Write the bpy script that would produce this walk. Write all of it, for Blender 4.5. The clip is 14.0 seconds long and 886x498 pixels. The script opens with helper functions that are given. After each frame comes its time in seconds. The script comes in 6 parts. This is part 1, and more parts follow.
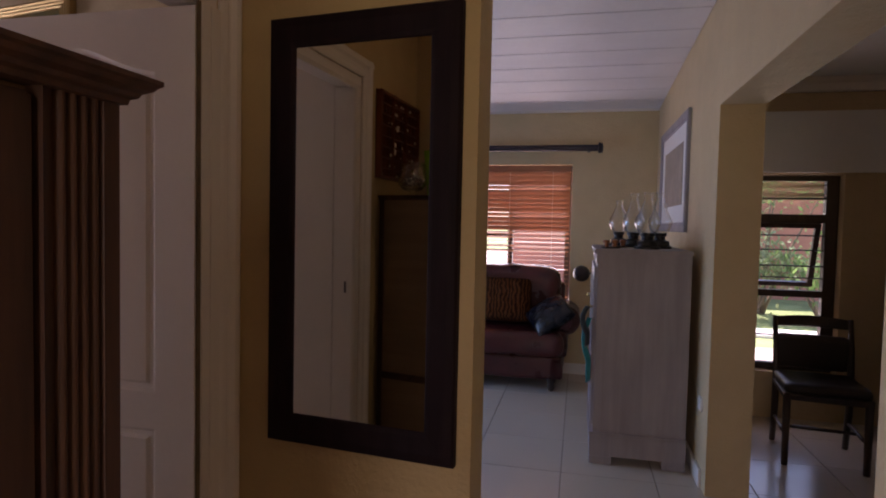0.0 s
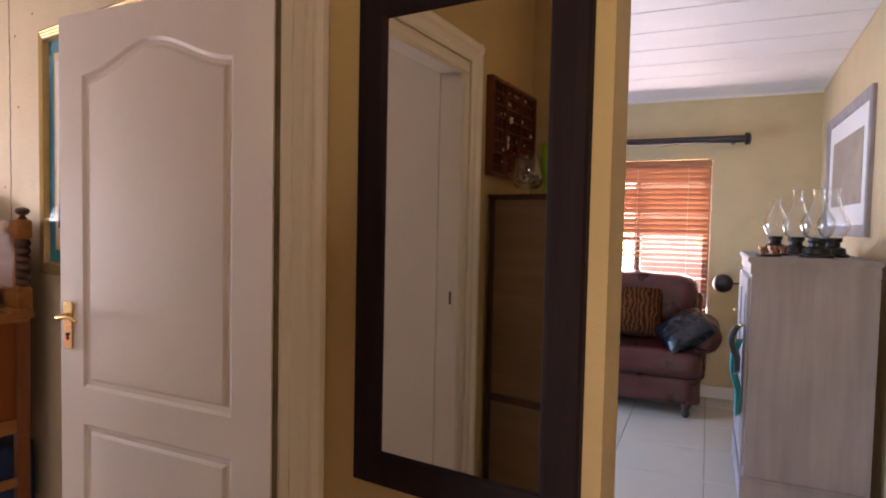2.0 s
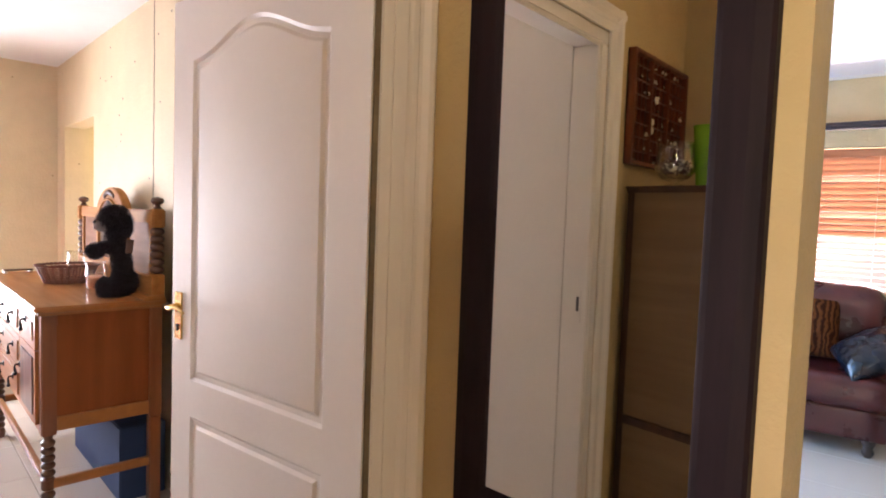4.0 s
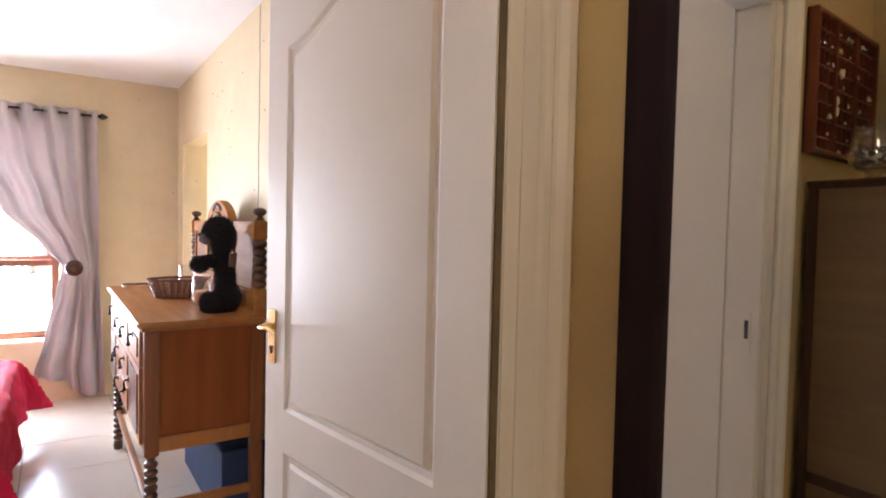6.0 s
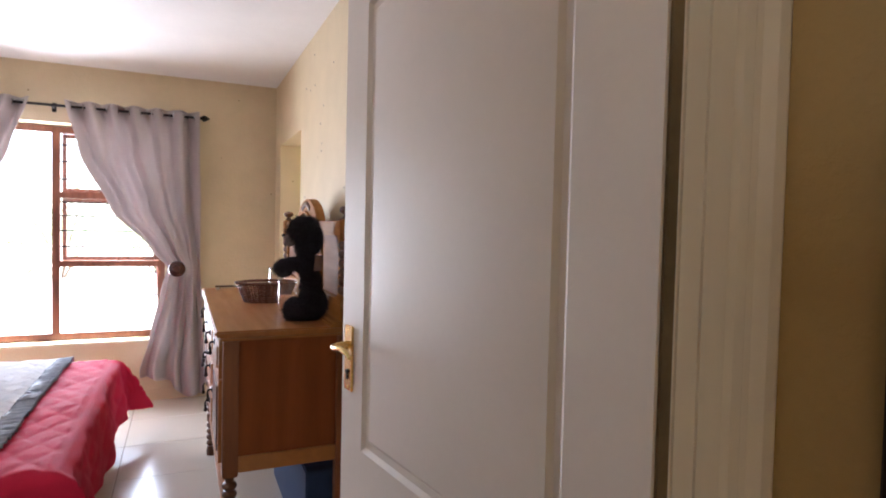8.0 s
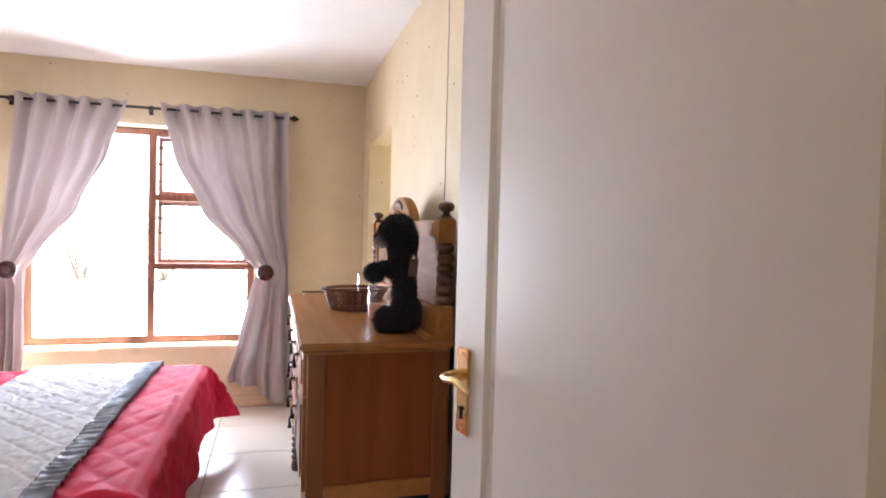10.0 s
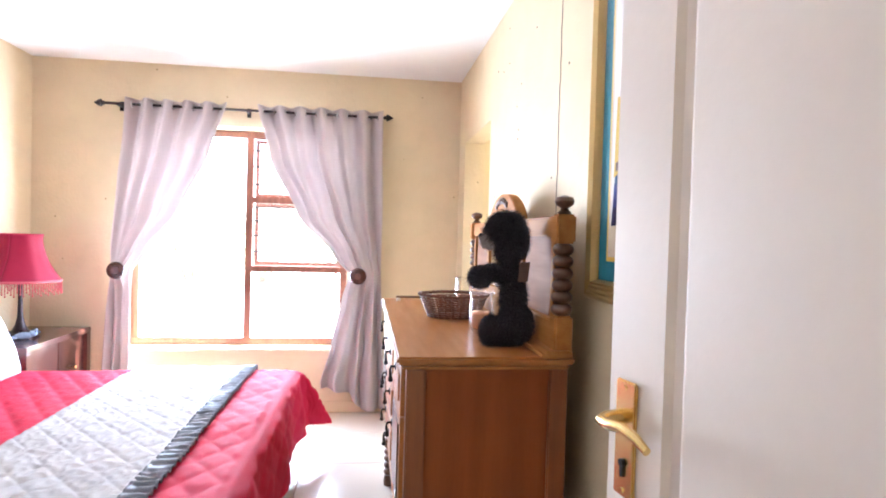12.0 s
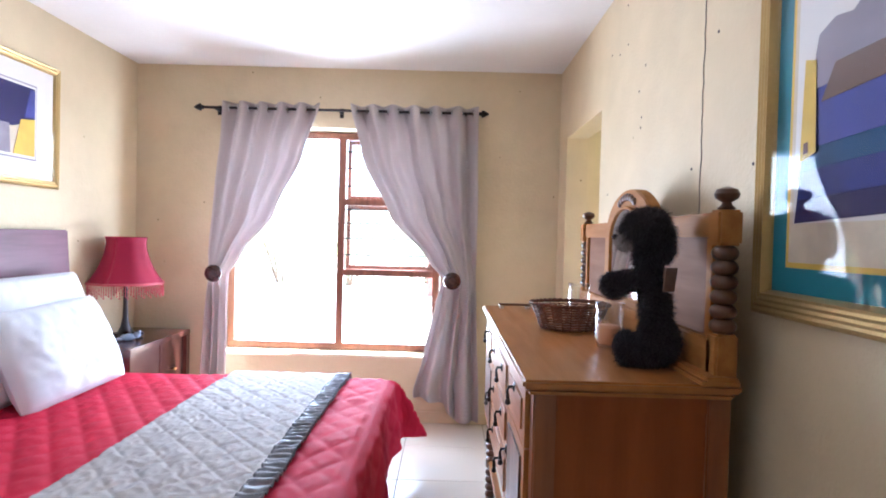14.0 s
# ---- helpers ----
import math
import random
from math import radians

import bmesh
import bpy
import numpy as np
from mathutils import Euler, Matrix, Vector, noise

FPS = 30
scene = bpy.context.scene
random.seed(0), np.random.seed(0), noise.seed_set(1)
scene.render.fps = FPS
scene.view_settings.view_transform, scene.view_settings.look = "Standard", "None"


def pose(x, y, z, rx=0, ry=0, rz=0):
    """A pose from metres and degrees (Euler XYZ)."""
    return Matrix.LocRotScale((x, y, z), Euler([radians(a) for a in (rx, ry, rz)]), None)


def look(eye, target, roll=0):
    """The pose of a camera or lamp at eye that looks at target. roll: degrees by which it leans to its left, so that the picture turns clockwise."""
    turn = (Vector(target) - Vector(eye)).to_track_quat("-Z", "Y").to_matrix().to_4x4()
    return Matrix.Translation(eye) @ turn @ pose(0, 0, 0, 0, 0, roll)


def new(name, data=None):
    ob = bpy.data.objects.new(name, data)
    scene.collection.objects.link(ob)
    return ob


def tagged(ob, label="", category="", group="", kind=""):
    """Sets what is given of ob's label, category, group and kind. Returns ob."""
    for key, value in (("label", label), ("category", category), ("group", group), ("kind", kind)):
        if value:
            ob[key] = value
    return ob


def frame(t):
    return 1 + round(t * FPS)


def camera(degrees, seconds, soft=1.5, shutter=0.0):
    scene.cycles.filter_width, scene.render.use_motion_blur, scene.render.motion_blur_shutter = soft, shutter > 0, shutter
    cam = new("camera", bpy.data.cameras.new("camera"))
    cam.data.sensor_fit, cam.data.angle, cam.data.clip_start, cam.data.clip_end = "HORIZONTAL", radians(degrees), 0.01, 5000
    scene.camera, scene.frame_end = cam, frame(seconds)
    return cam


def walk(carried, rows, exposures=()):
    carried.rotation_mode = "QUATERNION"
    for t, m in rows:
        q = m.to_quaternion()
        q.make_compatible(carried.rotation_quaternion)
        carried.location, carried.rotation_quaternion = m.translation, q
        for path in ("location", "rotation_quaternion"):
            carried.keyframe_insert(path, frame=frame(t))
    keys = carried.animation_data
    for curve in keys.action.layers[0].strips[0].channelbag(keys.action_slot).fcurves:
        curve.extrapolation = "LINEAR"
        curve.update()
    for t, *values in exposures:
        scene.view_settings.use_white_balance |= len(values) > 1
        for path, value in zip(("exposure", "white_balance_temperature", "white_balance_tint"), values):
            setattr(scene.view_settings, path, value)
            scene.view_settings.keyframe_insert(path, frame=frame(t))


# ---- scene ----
cam = camera(74.2, 14.0, 1.9)
PATH = [
    (0, (0.468, 0.397, 1.413), (-0.281, 2.25, 1.327), 1.2),
    (0.5, (0.433, 0.486, 1.414), (-0.392, 2.306, 1.329), 1.2),
    (1, (0.399, 0.572, 1.415), (-0.514, 2.35, 1.329), 1.3),
    (1.5, (0.359, 0.647, 1.422), (-0.641, 2.376, 1.327), 1.4),
    (2, (0.326, 0.716, 1.418), (-0.771, 2.387, 1.33), 1.2),
    (2.5, (0.315, 0.777, 1.426), (-0.876, 2.381, 1.334), 1.3),
    (3, (0.306, 0.835, 1.424), (-0.978, 2.365, 1.329), 1.3),
    (3.2, (0.291, 0.86, 1.427), (-1.029, 2.358, 1.322), 1.6),
    (5.5, (-0.005, 1.065, 1.38), (-1.616, 2.247, 1.308), 1.3),
    (6, (-0.077, 1.109, 1.382), (-1.741, 2.216, 1.309), 1.3),
    (6.5, (-0.15, 1.167, 1.382), (-1.862, 2.197, 1.309), 1.2),
    (7, (-0.217, 1.214, 1.374), (-1.973, 2.168, 1.301), 1.2),
    (7.5, (-0.293, 1.244, 1.369), (-2.086, 2.127, 1.297), 1.3),
    (8, (-0.391, 1.266, 1.37), (-2.216, 2.081, 1.299), 1.3),
    (10.5, (-0.798, 1.297, 1.337), (-2.738, 1.777, 1.285), 1.5),
    (11, (-0.867, 1.295, 1.333), (-2.826, 1.699, 1.282), 1.5),
    (11.5, (-0.933, 1.289, 1.326), (-2.905, 1.62, 1.28), 1.6),
    (12, (-0.987, 1.281, 1.321), (-2.969, 1.544, 1.278), 1.6),
    (12.5, (-1.051, 1.262, 1.324), (-3.041, 1.461, 1.283), 1.6),
    (13, (-1.123, 1.236, 1.321), (-3.119, 1.367, 1.282), 1.6),
    (13.5, (-1.182, 1.213, 1.315), (-3.181, 1.274, 1.277), 1.6),
    (14, (-1.233, 1.187, 1.311), (-3.233, 1.177, 1.273), 1.5),
]
EXPOSURES = [(0, 1.55, 6600, 38), (0.5, 1.85, 6750, 37), (1, 2.1, 6900, 36), (2, 3.1, 6900, 30), (3, 3.85, 6650, 25), (5.5, 3.95, 6050, 18), (6.5, 3.6, 6000, 17), (8, 3.1, 5950, 16), (10.5, 3.7, 5850, 14), (11.5, 4.12, 5650, 13), (12.5, 4.2, 5480, 12), (14, 3.38, 5350, 12)]
walk(cam, [(t, look(eye, target, roll)) for t, eye, target, roll in PATH], EXPOSURES)

# ---- world, sun, large lights ----
LOUNGE = pose(0.62, 3.85, 0, 0, 0, 9.0)      # lounge and dining run nine degrees off the bedroom

world = bpy.data.worlds.new("sky")
scene.world = world
world.use_nodes = True
wn = world.node_tree.nodes
sky = wn.new("ShaderNodeTexSky")
sky.sky_type, sky.sun_disc = "NISHITA", False
sky.sun_elevation, sky.sun_rotation = radians(62), radians(-37)
world.node_tree.links.new(sky.outputs[0], wn["Background"].inputs[0])
wn["Background"].inputs[1].default_value = 0.15


def sun_lamp():
    data = bpy.data.lights.new("sun", "SUN")
    data.energy, data.angle, data.color = 5.0, radians(0.5), (1.0, 0.93, 0.82)
    ob = new("sun", data)
    ob.matrix_world = look((-2.6, 3.5, 8.2), (0, 0, 0))


def window_lamp(name, m, width, height, watts, color):
    """Sky light that enters through a window's opening, or fill added at an unseen one."""
    data = bpy.data.lights.new(name, "AREA")
    data.shape, data.size, data.size_y, data.energy, data.color = "RECTANGLE", width, height, watts, color
    ob = new(name, data)
    ob.matrix_world = m


sun_lamp()
window_lamp("bedroom_window_light", look((-5.66, 0.415, 1.265), (0, 0.415, 2.0)), 1.46, 1.50, 18, (0.88, 0.94, 1.0))
window_lamp("lounge_window_light", LOUNGE @ look((-1.36, 2.60, 1.31), (-1.36, 0, 1.1)), 1.17, 1.36, 8.0, (1.0, 0.97, 0.95))
window_lamp("lounge_door_light", LOUNGE @ look((-3.86, 0.45, 0.95), (-3.06, 0.45, 0.40)), 1.16, 1.5, 14, (0.26, 0.57, 1.0))
window_lamp("dining_window_light", LOUNGE @ look((0.70, 1.60, 1.09), (0.70, 0, 0.9)), 0.96, 1.46, 0.12, (0.92, 0.97, 1.0))
# Lamp added in an unseen opening to brighten the side passage.
window_lamp("passage_fill_lamp", look((-4.7, 3.30, 1.4), (-4.7, 0, 1.3)), 0.6, 0.98, 0.25, (0.95, 0.97, 1.0))
# Warm lamp added behind the starting view to brighten the hall.
window_lamp("hall_fill_lamp", look((0.62, -1.56, 1.45), (0.3, 0.3, 1.35)), 0.66, 1.1, 4.5, (1.0, 0.90, 0.70))

# ---- materials ----


def nodes_of(name):
    m = bpy.data.materials.new(name)
    m.use_nodes = True
    t = m.node_tree
    return m, t.nodes, t.links, t.nodes["Principled BSDF"]


def coords(n, l, scale=(1, 1, 1), per_object=False):
    tc = n.new("ShaderNodeTexCoord")
    mp = n.new("ShaderNodeMapping")
    mp.inputs["Scale"].default_value = scale
    l.new(tc.outputs["Object"], mp.inputs[0])
    if per_object:
        info = n.new("ShaderNodeObjectInfo")
        mul = n.new("ShaderNodeMath")
        mul.operation = "MULTIPLY"
        mul.inputs[1].default_value = 37.0
        l.new(info.outputs["Random"], mul.inputs[0])
        l.new(mul.outputs[0], mp.inputs["Location"])
    return mp.outputs[0]


def noise_tex(n, l, co, scale, detail=4.0, rough=0.55):
    t = n.new("ShaderNodeTexNoise")
    t.inputs["Scale"].default_value, t.inputs["Detail"].default_value, t.inputs["Roughness"].default_value = scale, detail, rough
    l.new(co, t.inputs["Vector"])
    return t.outputs["Fac"]


def ramp(n, l, fac, stops):
    r = n.new("ShaderNodeValToRGB")
    e = r.color_ramp.elements
    while len(e) < len(stops):
        e.new(0.5)
    for item, (p, c) in zip(e, stops):
        item.position, item.color = p, (*c, 1) if len(c) == 3 else c
    l.new(fac, r.inputs[0])
    return r.outputs[0]


def mixed(n, l, fac, a, b, mode="MIX"):
    m = n.new("ShaderNodeMix")
    m.data_type, m.blend_type = "RGBA", mode
    for sock, v in ((m.inputs[0], fac), (m.inputs[6], a), (m.inputs[7], b)):
        if hasattr(v, "is_linked"):
            l.new(v, sock)
        else:
            sock.default_value = v if isinstance(v, float) else (*v, 1)
    return m.outputs[2]


def bumped(n, l, b, height, strength, distance=0.01):
    k = n.new("ShaderNodeBump")
    k.inputs["Strength"].default_value, k.inputs["Distance"].default_value = strength, distance
    l.new(height, k.inputs["Height"])
    l.new(k.outputs[0], b.inputs["Normal"])


def shade(c, f):
    return tuple(min(1.0, x * f) for x in c)


def plain(name, color, rough=0.5, metal=0.0, vary=0.12, grain=40.0, bump=0.05, coarse=3.0, sheen=0.0, coat=0.0, per_object=False):
    """A surface with grain and larger mottling."""
    m, n, l, b = nodes_of(name)
    co = coords(n, l, per_object=per_object)
    big, fine = noise_tex(n, l, co, coarse), noise_tex(n, l, co, grain)
    c1 = ramp(n, l, big, [(0.3, shade(color, 1 - vary)), (0.7, shade(color, 1 + vary))])
    c2 = ramp(n, l, fine, [(0.3, (1 - vary * 0.6,) * 3), (0.7, (1.0, 1.0, 1.0))])
    l.new(mixed(n, l, 1.0, c1, c2, "MULTIPLY"), b.inputs["Base Color"])
    r = ramp(n, l, big, [(0.3, (max(0, rough - 0.06),) * 3), (0.7, (min(1, rough + 0.08),) * 3)])
    l.new(r, b.inputs["Roughness"])
    b.inputs["Metallic"].default_value = metal
    b.inputs["Sheen Weight"].default_value = sheen
    b.inputs["Coat Weight"].default_value = coat
    if bump:
        bumped(n, l, b, fine, bump)
    return m


def wood(name, dark, light, axis="z", rough=0.35, size=1.0, coat=0.2, per_object=False, through_light=0.0):
    """Grain that runs along the axis."""
    m, n, l, b = nodes_of(name)
    s = {"x": (1.2, 14, 14), "y": (14, 1.2, 14), "z": (14, 14, 1.2)}[axis]
    co = coords(n, l, tuple(size * v for v in s), per_object)
    a = noise_tex(n, l, co, 2.2, 8.0, 0.6)
    co2 = coords(n, l, (1, 1, 1))
    big = noise_tex(n, l, co2, 2.0)
    c = ramp(n, l, a, [(0.32, dark), (0.68, light)])
    tone = ramp(n, l, big, [(0.3, (0.8, 0.8, 0.8)), (0.7, (1, 1, 1))])
    l.new(mixed(n, l, 1.0, c, tone, "MULTIPLY"), b.inputs["Base Color"])
    l.new(ramp(n, l, a, [(0.2, (rough + 0.12,) * 3), (0.8, (rough,) * 3)]), b.inputs["Roughness"])
    b.inputs["Coat Weight"].default_value, b.inputs["Coat Roughness"].default_value = coat, 0.2
    bumped(n, l, b, a, 0.12, 0.004)
    if through_light:
        tr, mx = n.new("ShaderNodeBsdfTranslucent"), n.new("ShaderNodeMixShader")
        l.new(c, tr.inputs["Color"])
        mx.inputs[0].default_value = through_light
        l.new(b.outputs[0], mx.inputs[1])
        l.new(tr.outputs[0], mx.inputs[2])
        l.new(mx.outputs[0], n["Material Output"].inputs[0])
    return m


def plaster(name, color, relief=0.35, pits=True):
    """Hand-trowelled painted plaster with stains and small holes."""
    m, n, l, b = nodes_of(name)
    co = coords(n, l)
    big, mid, fine = noise_tex(n, l, co, 1.1, 3), noise_tex(n, l, co, 7.0, 5), noise_tex(n, l, co, 60.0, 3)
    c = ramp(n, l, big, [(0.3, shade(color, 0.92)), (0.7, shade(color, 1.05))])
    c = mixed(n, l, 1.0, c, ramp(n, l, mid, [(0.3, (0.94, 0.94, 0.93)), (0.65, (1, 1, 1))]), "MULTIPLY")
    if pits:
        v = n.new("ShaderNodeTexVoronoi")
        v.inputs["Scale"].default_value = 5.0
        l.new(co, v.inputs["Vector"])
        c = mixed(n, l, 1.0, c, ramp(n, l, v.outputs["Distance"], [(0.022, (0.45, 0.4, 0.33)), (0.036, (1, 1, 1))]), "MULTIPLY")
    l.new(c, b.inputs["Base Color"])
    b.inputs["Roughness"].default_value = 0.62
    add = n.new("ShaderNodeMath")
    add.operation = "MULTIPLY_ADD"
    add.inputs[1].default_value = 3.0
    l.new(mid, add.inputs[0])
    l.new(fine, add.inputs[2])
    bumped(n, l, b, add.outputs[0], relief, 0.006)
    return m


def tile_mat(name, color):
    m, n, l, b = nodes_of(name)
    co = coords(n, l, per_object=True)
    big = noise_tex(n, l, co, 1.2, 1, 0.3)
    c = ramp(n, l, big, [(0.0, shade(color, 0.92)), (1.0, shade(color, 1.06))])
    info = n.new("ShaderNodeObjectInfo")
    c = mixed(n, l, 1.0, c, ramp(n, l, info.outputs["Random"], [(0.0, (0.94, 0.94, 0.93)), (1.0, (1, 1, 1))]), "MULTIPLY")
    l.new(c, b.inputs["Base Color"])
    b.inputs["Roughness"].default_value = 0.2
    return m


def cloth(name, color, rough=0.9, weave=450.0, through_light=0.0, vary=0.12, sheen=0.3, gloss=0.5):
    m, n, l, b = nodes_of(name)
    co = coords(n, l)
    big, fine = noise_tex(n, l, co, 3.0), noise_tex(n, l, co, weave, 2)
    wr = noise_tex(n, l, co, 16.0, 4)
    c = ramp(n, l, big, [(0.3, shade(color, 1 - vary)), (0.7, shade(color, 1 + vary))])
    l.new(c, b.inputs["Base Color"])
    b.inputs["Roughness"].default_value, b.inputs["Sheen Weight"].default_value = rough, sheen
    b.inputs["Specular IOR Level"].default_value = gloss
    add = n.new("ShaderNodeMath")
    add.operation = "MULTIPLY_ADD"
    add.inputs[1].default_value = 2.0
    l.new(wr, add.inputs[0])
    l.new(fine, add.inputs[2])
    bumped(n, l, b, add.outputs[0], 0.25, 0.006)
    if through_light:
        tr = n.new("ShaderNodeBsdfTranslucent")
        l.new(c, tr.inputs["Color"])
        mx = n.new("ShaderNodeMixShader")
        mx.inputs[0].default_value = through_light
        l.new(b.outputs[0], mx.inputs[1])
        l.new(tr.outputs[0], mx.inputs[2])
        l.new(mx.outputs[0], n["Material Output"].inputs[0])
    return m


def glass(name, color=(1, 1, 1), rough=0.0, ior=1.45):
    m, n, l, b = nodes_of(name)
    b.inputs["Base Color"].default_value = (*color, 1)
    b.inputs["Transmission Weight"].default_value = 1.0
    b.inputs["Roughness"].default_value, b.inputs["IOR"].default_value = rough, ior
    return m


def pane_glass(name, falloff=4.0, most=0.9, least=0.035):
    """Thin clear sheet: mostly see-through, glossier at a slant."""
    m, n, l, b = nodes_of(name)
    tr, gl, lw, mx, pw = (n.new("ShaderNode" + k) for k in ("BsdfTransparent", "BsdfGlossy", "LayerWeight", "MixShader", "Math"))
    gl.inputs["Roughness"].default_value = 0.01
    lw.inputs["Blend"].default_value = 0.5
    pw.operation = "POWER"
    pw.inputs[1].default_value = falloff
    sc = n.new("ShaderNodeMath")
    sc.operation = "MULTIPLY_ADD"
    sc.inputs[1].default_value, sc.inputs[2].default_value = most, least
    l.new(lw.outputs["Facing"], pw.inputs[0])
    l.new(pw.outputs[0], sc.inputs[0])
    l.new(sc.outputs[0], mx.inputs[0])
    l.new(tr.outputs[0], mx.inputs[1])
    l.new(gl.outputs[0], mx.inputs[2])
    l.new(mx.outputs[0], n["Material Output"].inputs[0])
    return m


def silver():
    m, n, l, b = nodes_of("mirror silver")
    b.inputs["Base Color"].default_value = (0.86, 0.87, 0.85, 1)
    b.inputs["Metallic"].default_value, b.inputs["Roughness"].default_value = 1.0, 0.015
    return m


M_WALL_BED = plaster("cream plaster bedroom", (0.66, 0.55, 0.36))
M_WALL_HALL = plaster("ochre plaster hall", (0.55, 0.40, 0.195), 0.55, False)
M_WALL_LOUNGE = plaster("ochre plaster lounge", (0.62, 0.47, 0.27), 0.7, False)
M_WALL_OUT = plaster("outer plaster", (0.6, 0.5, 0.4), 0.5, False)
M_CEIL = plain("white ceiling paint", (0.80, 0.80, 0.80), 0.7, 0, 0.03, 30, 0.08)
M_PLANK = plain("white ceiling boards", (0.80, 0.77, 0.80), 0.5, 0, 0.04, 25, 0.05)
M_GAP = plain("dark board joint", (0.12, 0.10, 0.11), 0.8, 0, 0.1)
M_WHITE = plain("white gloss paint", (0.79, 0.73, 0.68), 0.46, 0, 0.03, 50, 0.05)
M_TILE = tile_mat("cream floor tile", (0.60, 0.53, 0.44))
M_GROUT = plain("grey grout", (0.24, 0.20, 0.17), 0.85)
M_MIRFRAME = wood("dark mirror frame wood", (0.010, 0.004, 0.006), (0.018, 0.007, 0.010), "z", 0.62, 1.0, 0.0)
M_MIRFRAME.node_tree.nodes["Principled BSDF"].inputs["Specular IOR Level"].default_value = 0.2
M_WHITE.node_tree.nodes["Principled BSDF"].inputs["Specular IOR Level"].default_value = 0.34
M_SILVER = silver()
M_PINE = wood("dark stained pine", (0.038, 0.014, 0.007), (0.085, 0.034, 0.016), "z", 0.55, 1.0, 0.0)
M_PINEPANEL = wood("plywood cabinet side", (0.17, 0.098, 0.048), (0.22, 0.135, 0.068), "x", 0.55, 0.5, 0.0)
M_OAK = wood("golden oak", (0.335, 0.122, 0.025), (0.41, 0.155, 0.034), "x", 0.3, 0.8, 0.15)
# Shade on the chest's posts and sides is put into these darker oaks.
M_OAKZ = wood("shaded oak upright", (0.18, 0.050, 0.012), (0.26, 0.080, 0.020), "z", 0.3, 1.0, 0.2)
M_OAKSIDE = wood("shaded oak side panel", (0.205, 0.053, 0.012), (0.262, 0.073, 0.017), "z", 0.5, 0.6, 0.0)
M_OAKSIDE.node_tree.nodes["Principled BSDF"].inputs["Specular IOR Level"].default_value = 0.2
M_OAKBACK = wood("back board oak", (0.20, 0.085, 0.040), (0.27, 0.125, 0.062), "x", 0.6, 0.7, 0.0)
M_OAKBACK.node_tree.nodes["Principled BSDF"].inputs["Specular IOR Level"].default_value = 0.08
M_OAKFRAME = wood("pale golden oak", (0.33, 0.135, 0.036), (0.44, 0.20, 0.062), "x", 0.5, 0.8, 0.0)
M_OAKFRAME.node_tree.nodes["Principled BSDF"].inputs["Specular IOR Level"].default_value = 0.06
M_OAKDARK = wood("dark turned oak", (0.075, 0.028, 0.012), (0.15, 0.06, 0.025), "z", 0.3)
M_BRASS = plain("polished brass", (0.80, 0.58, 0.24), 0.22, 1.0, 0.08, 90, 0.02)
M_COPPER = plain("dull copper", (0.24, 0.10, 0.05), 0.38, 0.85, 0.2, 90, 0.05)
M_IRON = plain("black iron", (0.025, 0.022, 0.022), 0.4, 0.7, 0.2)
M_STEEL = plain("eyelet steel", (0.6, 0.6, 0.6), 0.25, 1.0, 0.05)
M_HINGEGAP = plain("brown hinge gap strip", (0.17, 0.125, 0.075), 0.7, 0, 0.25, 60, 0.15, 9)
M_MERANTI = wood("red window timber", (0.13, 0.040, 0.020), (0.24, 0.085, 0.045), "z", 0.4)
M_DARKWIN = wood("dark window timber", (0.030, 0.017, 0.012), (0.06, 0.033, 0.022), "z", 0.4)
M_PANE = pane_glass("window pane glass")
M_GLASS = pane_glass("blown clear glass", 2.2)
M_PICGLASS = pane_glass("picture glass", 4.5, 0.12, 0.012)
M_CURTAIN = cloth("grey lilac curtain cloth", (0.53, 0.475, 0.465), 0.85, 500, 0.30, 0.05, 0.0)
M_RED = cloth("crimson quilt satin", (0.50, 0.016, 0.048), 0.75, 700, 0, 0.10, 0.0, 0.12)
M_RUNNER = cloth("crinkled silver runner", (0.43, 0.405, 0.39), 0.85, 300, 0, 0.06, 0.0, 0.12)
M_RUNEDGE = cloth("grey satin runner edge", (0.14, 0.14, 0.155), 0.55, 300, 0, 0.15, 0.0, 0.3)
M_PILLOW = cloth("white pillow cotton", (0.68, 0.69, 0.72), 0.9, 600, 0, 0.03, 0.0, 0.1)
M_SHEET = cloth("mattress ticking", (0.6, 0.55, 0.5), 0.9, 400)
# Purple window sheen is mixed into the headboard's brown.
M_HEADB = wood("brown headboard veneer with purple sheen", (0.105, 0.026, 0.052), (0.165, 0.046, 0.082), "x", 0.5, 0.7, 0.0)
M_NIGHT = wood("dark mahogany veneer", (0.05, 0.018, 0.014), (0.10, 0.035, 0.025), "x", 0.18, 0.8, 0.6)
M_SHADE = cloth("crimson lampshade satin", (0.42, 0.014, 0.06), 0.6, 600, 0.18, 0.08, 0.1, 0.3)
M_FRINGE = cloth("pink bead fringe", (0.62, 0.10, 0.13), 0.6, 300, 0.2)
M_BRONZE = plain("dark bronze", (0.05, 0.045, 0.05), 0.3, 0.8, 0.25, 60, 0.15)
M_CHINA = plain("pale blue china glaze", (0.34, 0.42, 0.58), 0.2, 0, 0.2, 50, 0.03)
M_GOLD = plain("gold leaf frame", (0.55, 0.40, 0.17), 0.38, 0.75, 0.15, 120, 0.1)
M_MAT = plain("white picture mount", (0.74, 0.72, 0.70), 0.85, 0, 0.02, 200, 0.02)
M_TEAL = plain("teal picture mount", (0.02, 0.20, 0.27), 0.8, 0, 0.05, 200, 0.02)
M_FUR = plain("black plush fur", (0.029, 0.018, 0.027), 0.9, 0, 0.4, 200, 0.1, 12, 0.1)
